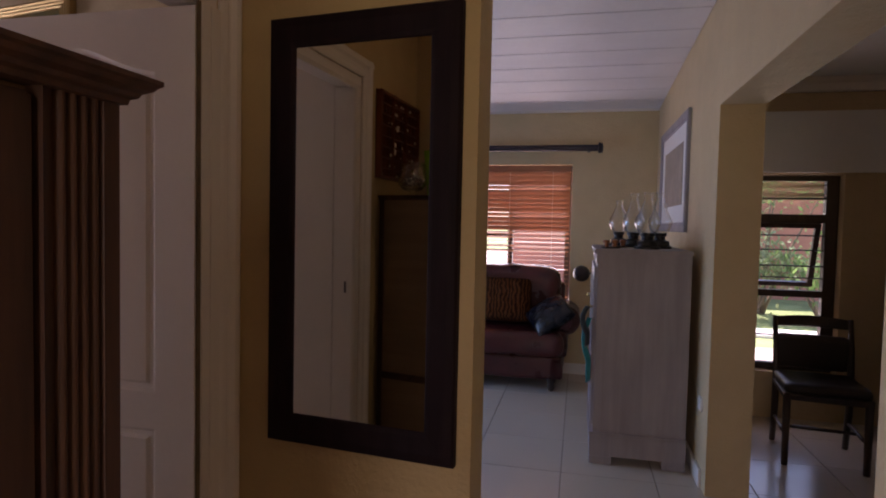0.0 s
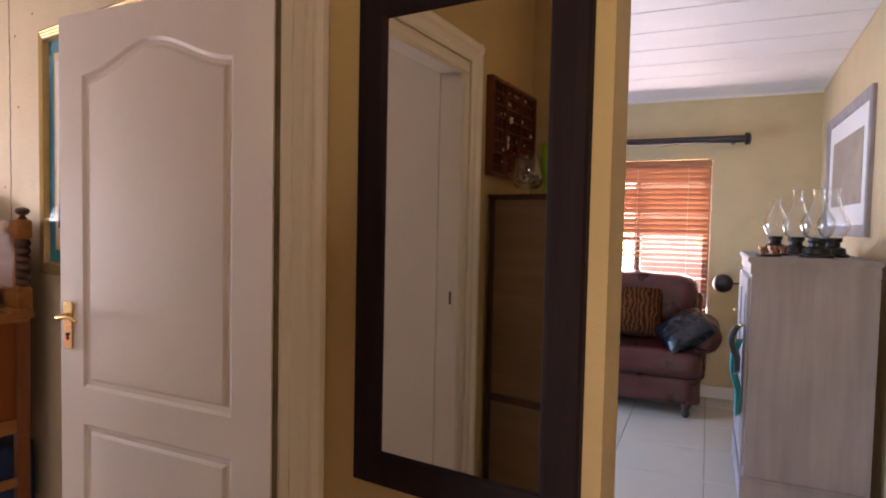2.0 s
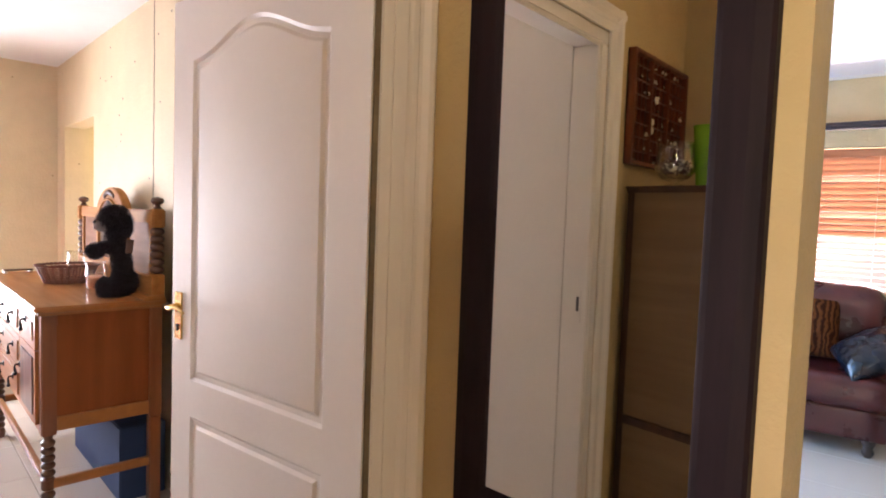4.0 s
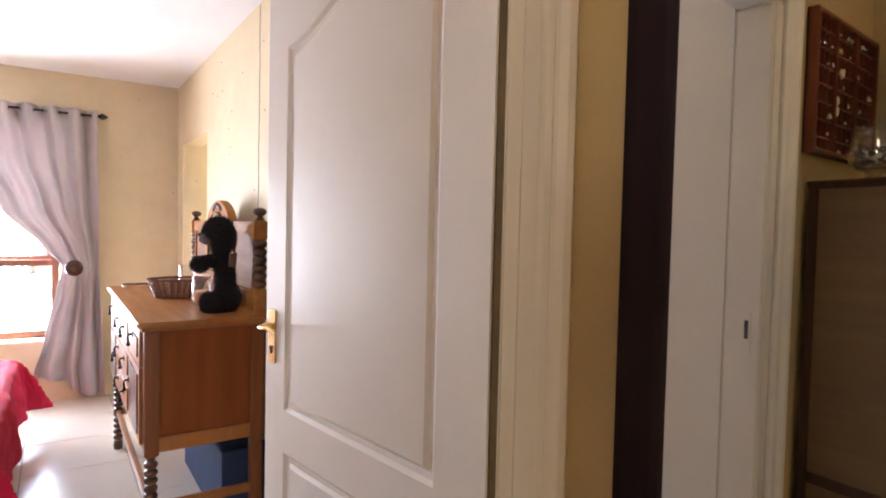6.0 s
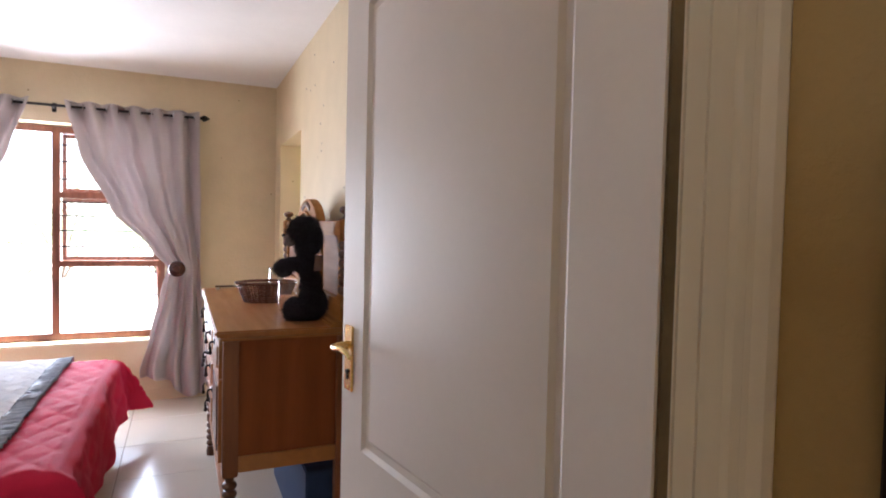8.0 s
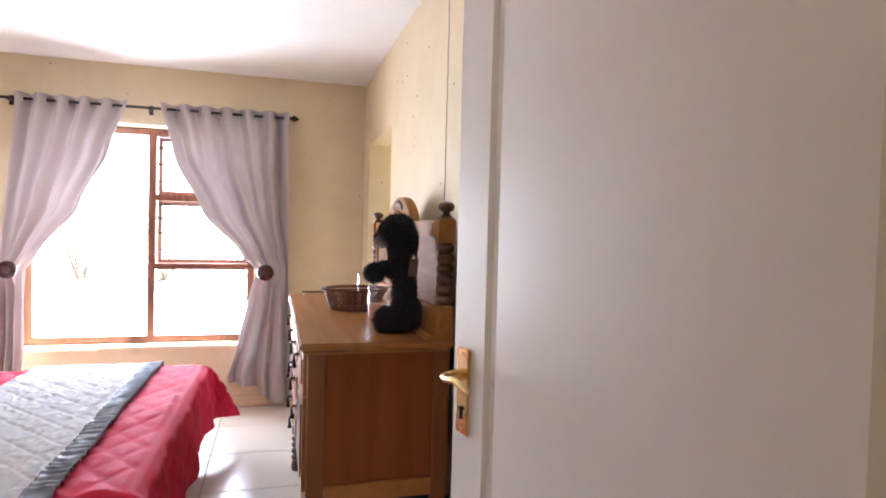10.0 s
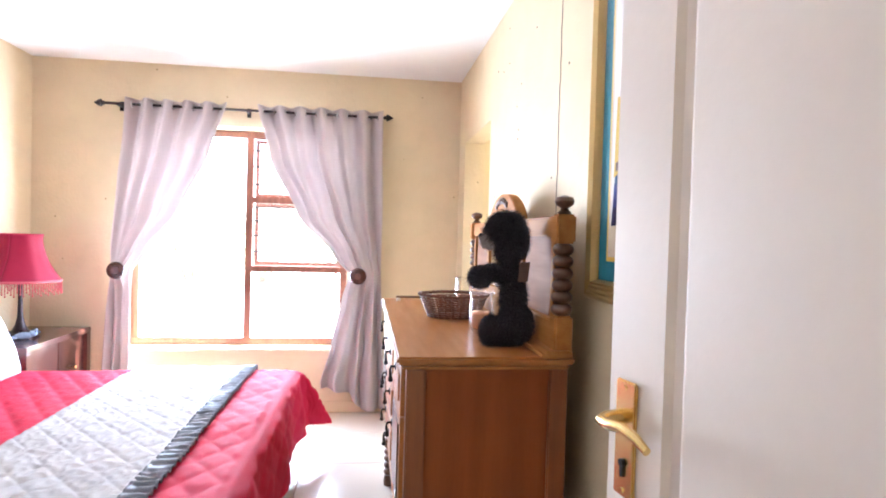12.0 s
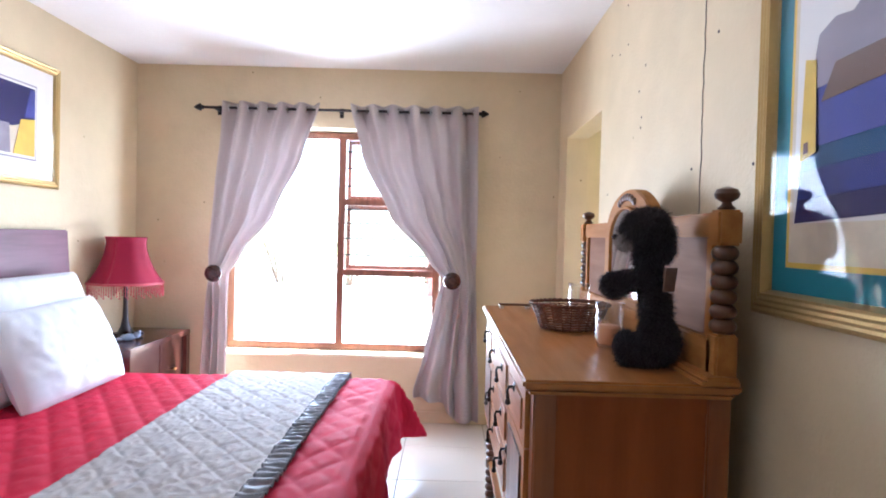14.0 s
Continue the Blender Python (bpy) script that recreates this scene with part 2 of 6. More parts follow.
M_FURPALE = plain("pale plush muzzle", (0.42, 0.33, 0.30), 0.95, 0, 0.15, 200, 0.1, 12, 0.3)
M_WICKER = plain("brown wicker", (0.15, 0.048, 0.022), 0.5, 0, 0.35, 60, 0.2, 25)
M_WAX = plain("peach candle wax", (0.72, 0.36, 0.20), 0.5, 0, 0.05)
M_BLUEBOX = plain("navy card box", (0.02, 0.045, 0.12), 0.7, 0, 0.1)
M_LEATHER = plain("oxblood leather", (0.072, 0.013, 0.012), 0.30, 0, 0.3, 90, 0.25, 5, 0, 0.0)
M_WHITEWASH = wood("whitewashed pine", (0.31, 0.265, 0.275), (0.39, 0.34, 0.35), "z", 0.55, 0.6, 0.0)
M_SLAT = wood("cherry blind slat", (0.36, 0.155, 0.075), (0.50, 0.25, 0.135), "x", 0.3, 1.0, 0.2, False, 0.25)
M_NAVYROD = wood("dark curtain pole", (0.016, 0.010, 0.014), (0.035, 0.02, 0.03), "x", 0.35)
M_TRAY = wood("printer tray mahogany", (0.12, 0.025, 0.012), (0.24, 0.06, 0.025), "z", 0.35)
M_TRAYIN = wood("printer tray back", (0.055, 0.012, 0.008), (0.11, 0.027, 0.014), "z", 0.45)
M_LIME = cloth("lime green frosted glass", (0.34, 0.62, 0.05), 0.2, 30, 0.55, 0.05, 0.0)
M_TEALCLOTH = cloth("teal scarf", (0.0, 0.22, 0.24), 0.8, 400)
M_BLACKCLOTH = cloth("black scarf", (0.02, 0.03, 0.035), 0.8, 400)
M_CHAIR = wood("dark chair wood", (0.022, 0.012, 0.009), (0.05, 0.025, 0.017), "z", 0.35)
M_CHAIRSEAT = plain("dark leather seat", (0.025, 0.018, 0.016), 0.4, 0, 0.2, 80, 0.2)
M_GRASS = plain("lawn grass", (0.22, 0.30, 0.11), 0.9, 0, 0.4, 90, 0.5, 1.5)
M_LEAF = cloth("shrub leaves", (0.15, 0.25, 0.08), 0.45, 60, 0.45, 0.4, 0.0)
M_LEAF2 = cloth("pale shrub leaves", (0.26, 0.33, 0.17), 0.45, 60, 0.45, 0.4, 0.0)
M_BARK = plain("branch bark", (0.20, 0.15, 0.10), 0.9, 0, 0.3, 30, 0.5)
M_PINKWALL = plaster("terracotta garden house", (0.42, 0.17, 0.12), 0.5, False)
M_BLUEPAINT = plain("blue shutter paint", (0.12, 0.25, 0.42), 0.5, 0, 0.1)
M_PAVE = plain("pale paving", (0.45, 0.38, 0.32), 0.8, 0, 0.15, 30, 0.3)
M_ROOF = plain("brown roof sheet", (0.16, 0.09, 0.07), 0.7, 0, 0.2)
M_BAMBOO = wood("bamboo cane", (0.20, 0.14, 0.08), (0.34, 0.26, 0.15), "x", 0.6)


def tiger_cloth():
    m, n, l, b = nodes_of("brown striped plush")
    co = coords(n, l, (6, 6, 14))
    w = n.new("ShaderNodeTexWave")
    w.inputs["Scale"].default_value, w.inputs["Distortion"].default_value, w.inputs["Detail"].default_value = 1.6, 9.0, 3.0
    l.new(co, w.inputs["Vector"])
    l.new(ramp(n, l, w.outputs["Fac"], [(0.2, (0.035, 0.010, 0.004)), (0.8, (0.12, 0.040, 0.012))]), b.inputs["Base Color"])
    b.inputs["Roughness"].default_value, b.inputs["Specular IOR Level"].default_value = 0.95, 0.1
    return m


M_TABBY = tiger_cloth()

# ---- mesh helpers ----


class Mesher:
    """Collects vertices and faces of one part."""

    def __init__(self):
        self.v, self.f, self.mi = [], [], []

    def add(self, verts, faces, slot=0):
        k = len(self.v)
        self.v += [tuple(p) for p in verts]
        self.f += [tuple(i + k for i in q) for q in faces]
        self.mi += [slot] * len(faces)
        return self

    def box(self, lo, hi, slot=0, m=None):
        (a, b, c), (d, e, f) = lo, hi
        p = [(a, b, c), (d, b, c), (d, e, c), (a, e, c), (a, b, f), (d, b, f), (d, e, f), (a, e, f)]
        if m is not None:
            p = [m @ Vector(q) for q in p]
        return self.add(p, [(0, 3, 2, 1), (4, 5, 6, 7), (0, 1, 5, 4), (1, 2, 6, 5), (2, 3, 7, 6), (3, 0, 4, 7)], slot)

    def lathe(self, profile, seg=24, m=None, slot=0, closed=True):
        """Turns (radius, height) pairs about z."""
        p, q = [], []
        for r, z in profile:
            for i in range(seg):
                a = 2 * math.pi * i / seg
                p.append(Vector((r * math.cos(a), r * math.sin(a), z)))
        for j in range(len(profile) - 1):
            for i in range(seg):
                k = (i + 1) % seg
                q.append((j * seg + i, j * seg + k, (j + 1) * seg + k, (j + 1) * seg + i))
        if closed:
            q.append(tuple(range(seg - 1, -1, -1)))
            q.append(tuple((len(profile) - 1) * seg + i for i in range(seg)))
        if m is not None:
            p = [m @ x for x in p]
        return self.add(p, q, slot)

    def tube(self, path, radius, seg=10, slot=0, closed=False):
        """A round bar along a path; radius may be a list."""
        pts = [Vector(p) for p in path]
        n = len(pts)
        rad = radius if isinstance(radius, (list, tuple)) else [radius] * n
        p, q, side = [], [], None
        for i, c in enumerate(pts):
            d = (pts[(i + 1) % n] - pts[i - 1]) if closed else (pts[min(i + 1, n - 1)] - pts[max(i - 1, 0)])
            d.normalize()
            if side is None:
                side = d.orthogonal().normalized()
            side = (side - d * side.dot(d)).normalized()
            up = d.cross(side)
            for k in range(seg):
                a = 2 * math.pi * k / seg
                p.append(c + (side * math.cos(a) + up * math.sin(a)) * rad[i])
        for i in range(n if closed else n - 1):
            j = (i + 1) % n
            for k in range(seg):
                h = (k + 1) % seg
                q.append((i * seg + k, i * seg + h, j * seg + h, j * seg + k))
        if not closed:
            q.append(tuple(range(seg - 1, -1, -1)))
            q.append(tuple((n - 1) * seg + k for k in range(seg)))
        return self.add(p, q, slot)

    def extrude(self, outline, lo, hi, axis="y", slot=0):
        """A flat outline (pairs) drawn out from lo to hi along the axis."""
        n = len(outline)

        def put(a, b, d):
            return {"x": (d, a, b), "y": (a, d, b), "z": (a, b, d)}[axis]

        p = [put(a, b, lo) for a, b in outline] + [put(a, b, hi) for a, b in outline]
        q = [tuple(range(n)), tuple(range(2 * n - 1, n - 1, -1))] + [((i + 1) % n, i, n + i, n + (i + 1) % n) for i in range(n)]
        return self.add(p, q, slot)

    def grid(self, func, nu, nv, slot=0, thick=0.0):
        """A sheet from func(u, v), u and v from 0 to 1."""
        p = [func(i / nu, j / nv) for j in range(nv + 1) for i in range(nu + 1)]
        q = [(j * (nu + 1) + i, j * (nu + 1) + i + 1, (j + 1) * (nu + 1) + i + 1, (j + 1) * (nu + 1) + i) for j in range(nv) for i in range(nu)]
        return self.add(p, q, slot)

    def make(self, name, mats, parent=None, m=None, bevel=0.0, smooth=False, solid=0.0, segs=2):
        me = bpy.data.meshes.new(name)
        me.from_pydata(self.v, [], self.f)
        bm = bmesh.new()
        bm.from_mesh(me)
        for face, s in zip(bm.faces, self.mi):
            face.material_index = s
        bmesh.ops.recalc_face_normals(bm, faces=bm.faces)
        if bevel:
            sharp = [e for e in bm.edges if len(e.link_faces) == 2 and e.calc_face_angle(0) > 0.6]
            bmesh.ops.bevel(bm, geom=sharp, offset=bevel, segments=segs, affect="EDGES", clamp_overlap=True)
        for face in bm.faces:
            face.smooth = smooth
        bm.to_mesh(me)
        bm.free()
        for mat in mats if isinstance(mats, (list, tuple)) else [mats]:
            me.materials.append(mat)
        ob = new(name, me)
        if parent is not None:
            ob.parent = parent
        if m is not None:
            ob.matrix_basis = m
        if solid:
            mod = ob.modifiers.new("thickness", "SOLIDIFY")
            mod.thickness, mod.offset = solid, 0
        return ob


def smooth_by_angle(ob, deg=40):
    me = ob.data
    bm = bmesh.new()
    bm.from_mesh(me)
    for f in bm.faces:
        f.smooth = True
    for e in bm.edges:
        e.smooth = not (len(e.link_faces) == 2 and e.calc_face_angle(0) > radians(deg))
    bm.to_mesh(me)
    bm.free()
    return ob


def base(name, m, label, category, group=""):
    ob = new(name)
    ob.empty_display_size = 0.1
    ob.matrix_basis = m
    return tagged(ob, label, category, group)


def structure(ob, label=""):
    return tagged(ob, label, "", "", "structure")


def wall(name, mat, along, lo, hi, face_lo, face_hi, z0, z1, openings=(), m=None, label=""):
    """An upright wall along x or y with openings (a0, a1, z0, z1) cut through it."""
    ms = Mesher()
    cuts = sorted({lo, hi, *[o[0] for o in openings], *[o[1] for o in openings]})
    for a, b in zip(cuts, cuts[1:]):
        mid, spans = (a + b) / 2, [(z0, z1)]
        for o in openings:
            if o[0] < mid < o[1]:
                spans = [s for p, q in spans for s in ((p, min(q, o[2])), (max(p, o[3]), q)) if s[1] - s[0] > 1e-4]
        for p, q in spans:
            ms.box((a, face_lo, p) if along == "x" else (face_lo, a, p), (b, face_hi, q) if along == "x" else (face_hi, b, q))
    return structure(ms.make(name, mat, m=m), label)

# ---- structure: bedroom ----
BED_CEIL = 2.475
wall("wall_bedroom_north", M_WALL_BED, "x", -5.345, -1.0, 1.965, 2.10, 0, 2.6, [(-5.09, -4.24, 0, 1.985)], label="cream plastered wall with a crack and small holes")
wall("wall_bedroom_west", M_WALL_BED, "y", -1.15, 3.2, -5.56, -5.345, 0, 2.6, [(-0.40, 1.15, 0.47, 2.06)], label="cream plastered window wall")
wall("wall_bedroom_south", M_WALL_BED, "x", -5.345, -0.91, -1.15, -1.0, 0, 2.6, label="cream plastered wall behind the bed")
wall("wall_passage_east", M_WALL_BED, "y", 2.10, 3.2, -4.24, -4.12, 0, 2.6, label="cream plastered wall of the side passage")
# The window opening is added, out of view, for the passage fill lamp.
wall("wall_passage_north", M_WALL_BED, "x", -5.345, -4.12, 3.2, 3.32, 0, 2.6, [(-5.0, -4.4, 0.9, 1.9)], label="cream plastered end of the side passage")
wall("wall_doorway", M_WALL_HALL, "y", -1.0, 1.955, -1.0, -0.905, 0, 2.95, [(0.928, 1.857, 0, 2.114)], label="ochre plastered wall around the bedroom door")
structure(Mesher().box((-5.56, -1.15, BED_CEIL), (-0.99, 3.32, 2.62)).make("ceiling_bedroom", M_CEIL), "smooth white bedroom ceiling")


def wall_crack():
    """A hairline crack that runs up the plaster."""
    random.seed(5)
    path = [(-3.045 + random.uniform(-0.004, 0.004), 1.9640, z) for z in np.linspace(1.0, 2.47, 50)]
    ob = Mesher().tube(path, 0.0014, 5).make("wall_crack", M_GAP)
    structure(ob, "hairline crack in the plaster")
    for k in range(16):
        x, z = random.uniform(-4.1, -2.7), random.uniform(1.5, 2.4)
        hole = Mesher().lathe([(0.006, 0), (0.004, 0.003), (0.0002, 0.003)], 8, pose(0, 0, 0, 90, 0, 0)).make("wall_hole", M_GAP, m=pose(x, 1.966, z))
        structure(hole, "small nail hole in the plaster")


wall_crack()


def skirting(name, lo, hi, mat=M_WHITE, m=None):
    structure(Mesher().box(lo, hi).make(name, mat, m=m, bevel=0.003), "painted skirting")


skirting("baseboard_bedroom_north", (-4.24, 1.953, 0), (-1.0, 1.965, 0.085), M_WALL_BED)
skirting("baseboard_bedroom_west", (-5.345, -1.0, 0), (-5.333, 1.965, 0.085), M_WALL_BED)


def door_frame():
    """White frame and rounded architrave round the bedroom doorway."""
    ms = Mesher()
    x0, x1 = -1.01, -0.897
    ms.box((x0, 1.800, 0), (-0.9175, 1.853, 2.06)).box((-0.9175, 1.800, 0), (x1, 1.853, 2.06)).box((-0.884, 1.765, 0), (-0.874, 1.800, 2.06)).box((-0.8972, 1.800, 0), (-0.874, 1.846, 2.06)).box((x0, 0.932, 0), (x1, 0.985, 2.06)).box((x0, 0.932, 2.06), (x1, 1.853, 2.11))
    # door stops
    ms.box((-0.925, 0.985, 0), (-0.899, 0.997, 2.06)).box((-0.925, 0.985, 2.048), (-0.899, 1.735, 2.06))
    structure(ms.make("door_frame", M_WHITE, bevel=0.004), "white painted timber door frame")
    # Brown strip stands in for the dark gap between leaf and frame.
    structure(Mesher().box((-0.8815, 1.750, 0), (-0.8765, 1.7648, 2.06)).make("gap_strip_hinge", M_HINGEGAP), "thin brown strip drawn for the gap on the hinge side of the door frame")
    # moulded architrave: (distance from the opening, thickness)
    prof = [(0, 0), (0, 0.010), (0.012, 0.016), (0.028, 0.017), (0.036, 0.011), (0.046, 0.013), (0.060, 0.024), (0.076, 0.026), (0.090, 0.018), (0.094, 0)]
    ms = Mesher()
    ms.extrude([(-0.897 + t, 1.853 + d) for d, t in prof], 0, 2.20, "z")
    ms.extrude([(-0.897 + t, 0.932 - d) for d, t in prof], 0, 2.20, "z")
    ms.extrude([(-0.897 + t, 2.11 + d) for d, t in prof], 0.84, 1.946, "y")
    structure(ms.make("door_architrave", M_WHITE), "white moulded architrave round the bedroom door")
    tagged(Mesher().box((-0.955, 0.985, 1.03), (-0.931, 0.987, 1.15)).box((-0.949, 0.986, 1.070), (-0.938, 0.9885, 1.125), 1).make("strike_plate", [M_WHITE, M_GAP], bevel=0.0), "small painted strike plate with dark slot on the door jamb", "strike plate")


door_frame()


def built_in_cupboard():
    e = base("built_in_cupboard", pose(-1.0, 0.985, 0), "plain white built-in cupboard beside the bedroom door", "cupboard")
    Mesher().box((-0.42, -1.9, 0), (-0.012, -0.003, 2.475)).make("body", M_WHITE, e, bevel=0.004)
    Mesher().box((-0.44, -1.88, 0.06), (-0.42, -0.95, 2.40)).make("door", M_WHITE, e, bevel=0.004)
    Mesher().box((-0.44, -0.945, 0.06), (-0.42, -0.015, 2.40)).make("door", M_WHITE, e, bevel=0.004)


built_in_cupboard()


def panel_outline(w0, w1, z0, z1, arch, n=24):
    """Closed outline of a door panel; arch: rise of its eyebrow-shaped top."""
    pts = [(w0, z0), (w1, z0)]
    for i in range(n + 1):
        u = i / n
        k = math.sin(math.pi * u)
        s = 0.5 - 0.5 * math.cos(2 * math.pi * min(1, max(0, (u - 0.06) / 0.88)))
        pts.append((w1 + (w0 - w1) * u, z1 + arch * (0.35 * k + 0.65 * s) * (1 if arch else 0)))
    return pts


def shrunk(pts, d):
    """The outline moved inwards by d."""
    n, out = len(pts), []
    for i in range(n):
        a, b, c = Vector(pts[i - 1]), Vector(pts[i]), Vector(pts[(i + 1) % n])
        e1, e2 = (b - a).normalized(), (c - b).normalized()
        n1, n2 = Vector((-e1.y, e1.x)), Vector((-e2.y, e2.x))
        k = (n1 + n2)
        k = k / max(0.3, k.dot(n1))
        out.append(tuple(b + k * d))
    return out


def door_leaf():
    """White moulded two-panel door with an arched upper panel, standing open."""
    W, H, T = 0.866, 2.035, 0.04
    e = base("door_leaf", pose(-0.888, 1.785, 0.008, 0, 0, 8.7), "white moulded two-panel door standing open into the bedroom", "door")
    # the leaf runs along -x; faces at y = -T and 0
    ups = panel_outline(-0.756, -0.138, 0.865, 1.845, 0.085)
    lows = panel_outline(-0.756, -0.138, 0.20, 0.75, 0.0, 4)
    bm = bmesh.new()
    for y, flip in ((-T, 1), (0.0, -1)):
        rings = []
        for o in (ups, lows):
            stack = []
            for d, dep in ((0, 0), (0.010, 0.007), (0.024, 0.008), (0.034, 0.002), (0.040, 0.0015)):
                stack.append([bm.verts.new((a, y + flip * dep, b)) for a, b in shrunk(o, d)])
            for r0, r1 in zip(stack, stack[1:]):
                for i in range(len(r0)):
                    j = (i + 1) % len(r0)
                    bm.faces.new((r0[i], r0[j], r1[j], r1[i]))
            bm.faces.new(stack[-1])
            rings.append(stack[0])
        rect = [bm.verts.new((a, y, b)) for a, b in ((-W, 0), (0, 0), (0, H), (-W, H))]
        edges = []
        for r in [rect, *rings]:
            for i in range(len(r)):
                p, q = r[i], r[(i + 1) % len(r)]
                edges.append(bm.edges.get((p, q)) or bm.edges.new((p, q)))
        bmesh.ops.triangle_fill(bm, edges=edges, use_beauty=True)
        if y < 0:
            front = rect
        else:
            for i in range(4):
                j = (i + 1) % 4
                bm.faces.new((front[i], front[j], rect[j], rect[i]))
    bmesh.ops.recalc_face_normals(bm, faces=bm.faces)
    me = bpy.data.meshes.new("leaf")
    bm.to_mesh(me)
    bm.free()
    me.materials.append(M_WHITE)
    leaf = new("leaf", me)
    leaf.parent = e
    smooth_by_angle(leaf, 24)
    for z in (0.25, 1.05, 1.80):
        Mesher().lathe([(0.006, 0), (0.006, 0.10)], 10).box((-0.03, -0.003, 0), (0, 0.0, 0.10)).make("hinge", M_BRASS, e, pose(0.004, -0.012, z))
    for side, y, f in (("a", -T, -1), ("b", 0.0, 1)):
        plate = Mesher().box((-0.021, -0.003, -0.075), (0.021, 0.003, 0.075)).make("handle_plate", M_BRASS, e, pose(-0.823, y + 0.003 * f, 1.06), bevel=0.002)
        Mesher().lathe([(0.005, 0), (0.005, 0.004)], 10, pose(0, 0, 0, 90 * -f, 0, 0)).box((-0.0025, -0.003 if f < 0 else -0.001, -0.018), (0.0025, 0.001 if f < 0 else 0.003, -0.002)).make("keyhole", M_IRON, plate, pose(0, 0.003 * f, -0.03))
        path = [(0, 0, 0.03), (0, f * 0.03, 0.03), (-0.008, f * 0.042, 0.03), (-0.03, f * 0.046, 0.031), (-0.06, f * 0.046, 0.036), (-0.085, f * 0.045, 0.032), (-0.105, f * 0.044, 0.024)]
        path = [(-a, b, c) for a, b, c in path]
        smooth_by_angle(Mesher().tube(path, [0.010, 0.008, 0.007, 0.0072, 0.0066, 0.0064, 0.005], 12).make("lever", M_BRASS, plate))
        for z in (0.066, -0.066):
            Mesher().lathe([(0.004, 0), (0.003, 0.002), (0.0005, 0.002)], 8, pose(0, 0, 0, -90 * f, 0, 0)).make("screw", M_BRASS, plate, pose(0, 0.003 * f, z))


door_leaf()


def bedroom_window():
    """Red timber window: one wide fixed light and a stack of three, with bars."""
    w = Mesher()
    y0, y1, z0, z1, x = -0.395, 1.145, 0.475, 2.055, -5.52
    a, b = x - 0.03, x + 0.03
    for lo, hi in (((a, y0, z0), (b, y1, z0 + 0.05)), ((a, y0, z1 - 0.05), (b, y1, z1)), ((a, y0, z0 + 0.05), (b, y0 + 0.05, z1 - 0.05)), ((a, y1 - 0.05, z0 + 0.05), (b, y1, z1 - 0.05)),
                   ((a + 0.003, 0.395, z0), (b + 0.003, 0.445, z1)), ((a + 0.002, 0.44, 1.02), (b + 0.002, y1, 1.065)), ((a + 0.002, 0.44, 1.53), (b + 0.002, y1, 1.575))):
        w.box(lo, hi)
    frame_ob = tagged(w.make("window_1", M_MERANTI, bevel=0.004), "red-brown timber window frame with burglar bars", "window", "", "structure")
    for lo, hi in (((0.45, 1.575), (1.095, 2.005)), ((0.45, 1.065), (1.095, 1.53))):
        s = Mesher()
        for p, q in (((lo[0], lo[1]), (hi[0], lo[1] + 0.03)), ((lo[0], hi[1] - 0.03), (hi[0], hi[1])), ((lo[0], lo[1] + 0.03), (lo[0] + 0.03, hi[1] - 0.03)), ((hi[0] - 0.03, lo[1] + 0.03), (hi[0], hi[1] - 0.03))):
            s.box((x - 0.05, *p), (x - 0.033, *q))
        s.make("sash", M_MERANTI, frame_ob, bevel=0.003)
    for p, q in (((-0.35, 0.52), (0.40, 2.01)), ((0.44, 0.52), (1.10, 1.03)), ((0.44, 1.06), (1.10, 1.54)), ((0.44, 1.57), (1.10, 2.01))):
        g = Mesher().box((x - 0.012, *p), (x - 0.008, *q)).make("pane", M_PANE, frame_ob)
        g.visible_shadow = False
    for z in (1.17, 1.29, 1.40, 1.50, 1.67, 1.80, 1.92):
        Mesher().tube([(x + 0.012, 0.44, z), (x + 0.012, 1.10, z)], 0.0055, 8).make("bar", M_IRON, frame_ob)
    structure(Mesher().box((-5.49, -0.40, 0.445), (-5.325, 1.15, 0.472)).make("window_sill", M_WALL_BED, bevel=0.01), "plastered inner window sill")


bedroom_window()


def curtain_rod():
    e = base("curtain_rod", pose(-5.26, 0, 2.165), "thin dark iron curtain rod with spear finials", "curtain rod")
    Mesher().tube([(0, -0.50, 0), (0, 1.39, 0)], 0.009, 10).make("rod", M_IRON, e)
    for y, s in ((-0.50, -1), (1.39, 1)):
        smooth_by_angle(Mesher().lathe([(0.009, 0), (0.016, 0.005), (0.010, 0.012), (0.026, 0.022), (0.020, 0.04), (0.004, 0.065), (0.001, 0.068)], 14, pose(0, y, 0, -90 * s, 0, 0)).make("finial", M_IRON, e))
    for y in (-0.42, 0.435, 1.30):
        Mesher().box((-0.083, y - 0.006, -0.012), (0.0, y + 0.006, 0.0)).box((-0.085, y - 0.014, -0.035), (-0.080, y + 0.014, 0.03)).make("bracket", M_IRON, e, bevel=0.001)


curtain_rod()


def curve(keys, v):
    """A smooth value through (v, value) keys."""
    for (a, p), (b, q) in zip(keys, keys[1:]):
        if v <= b:
            t = max(0.0, (v - a) / (b - a))
            t = t * t * (3 - 2 * t) * 0.5 + t * 0.5
            return p + (q - p) * t
    return keys[-1][1]


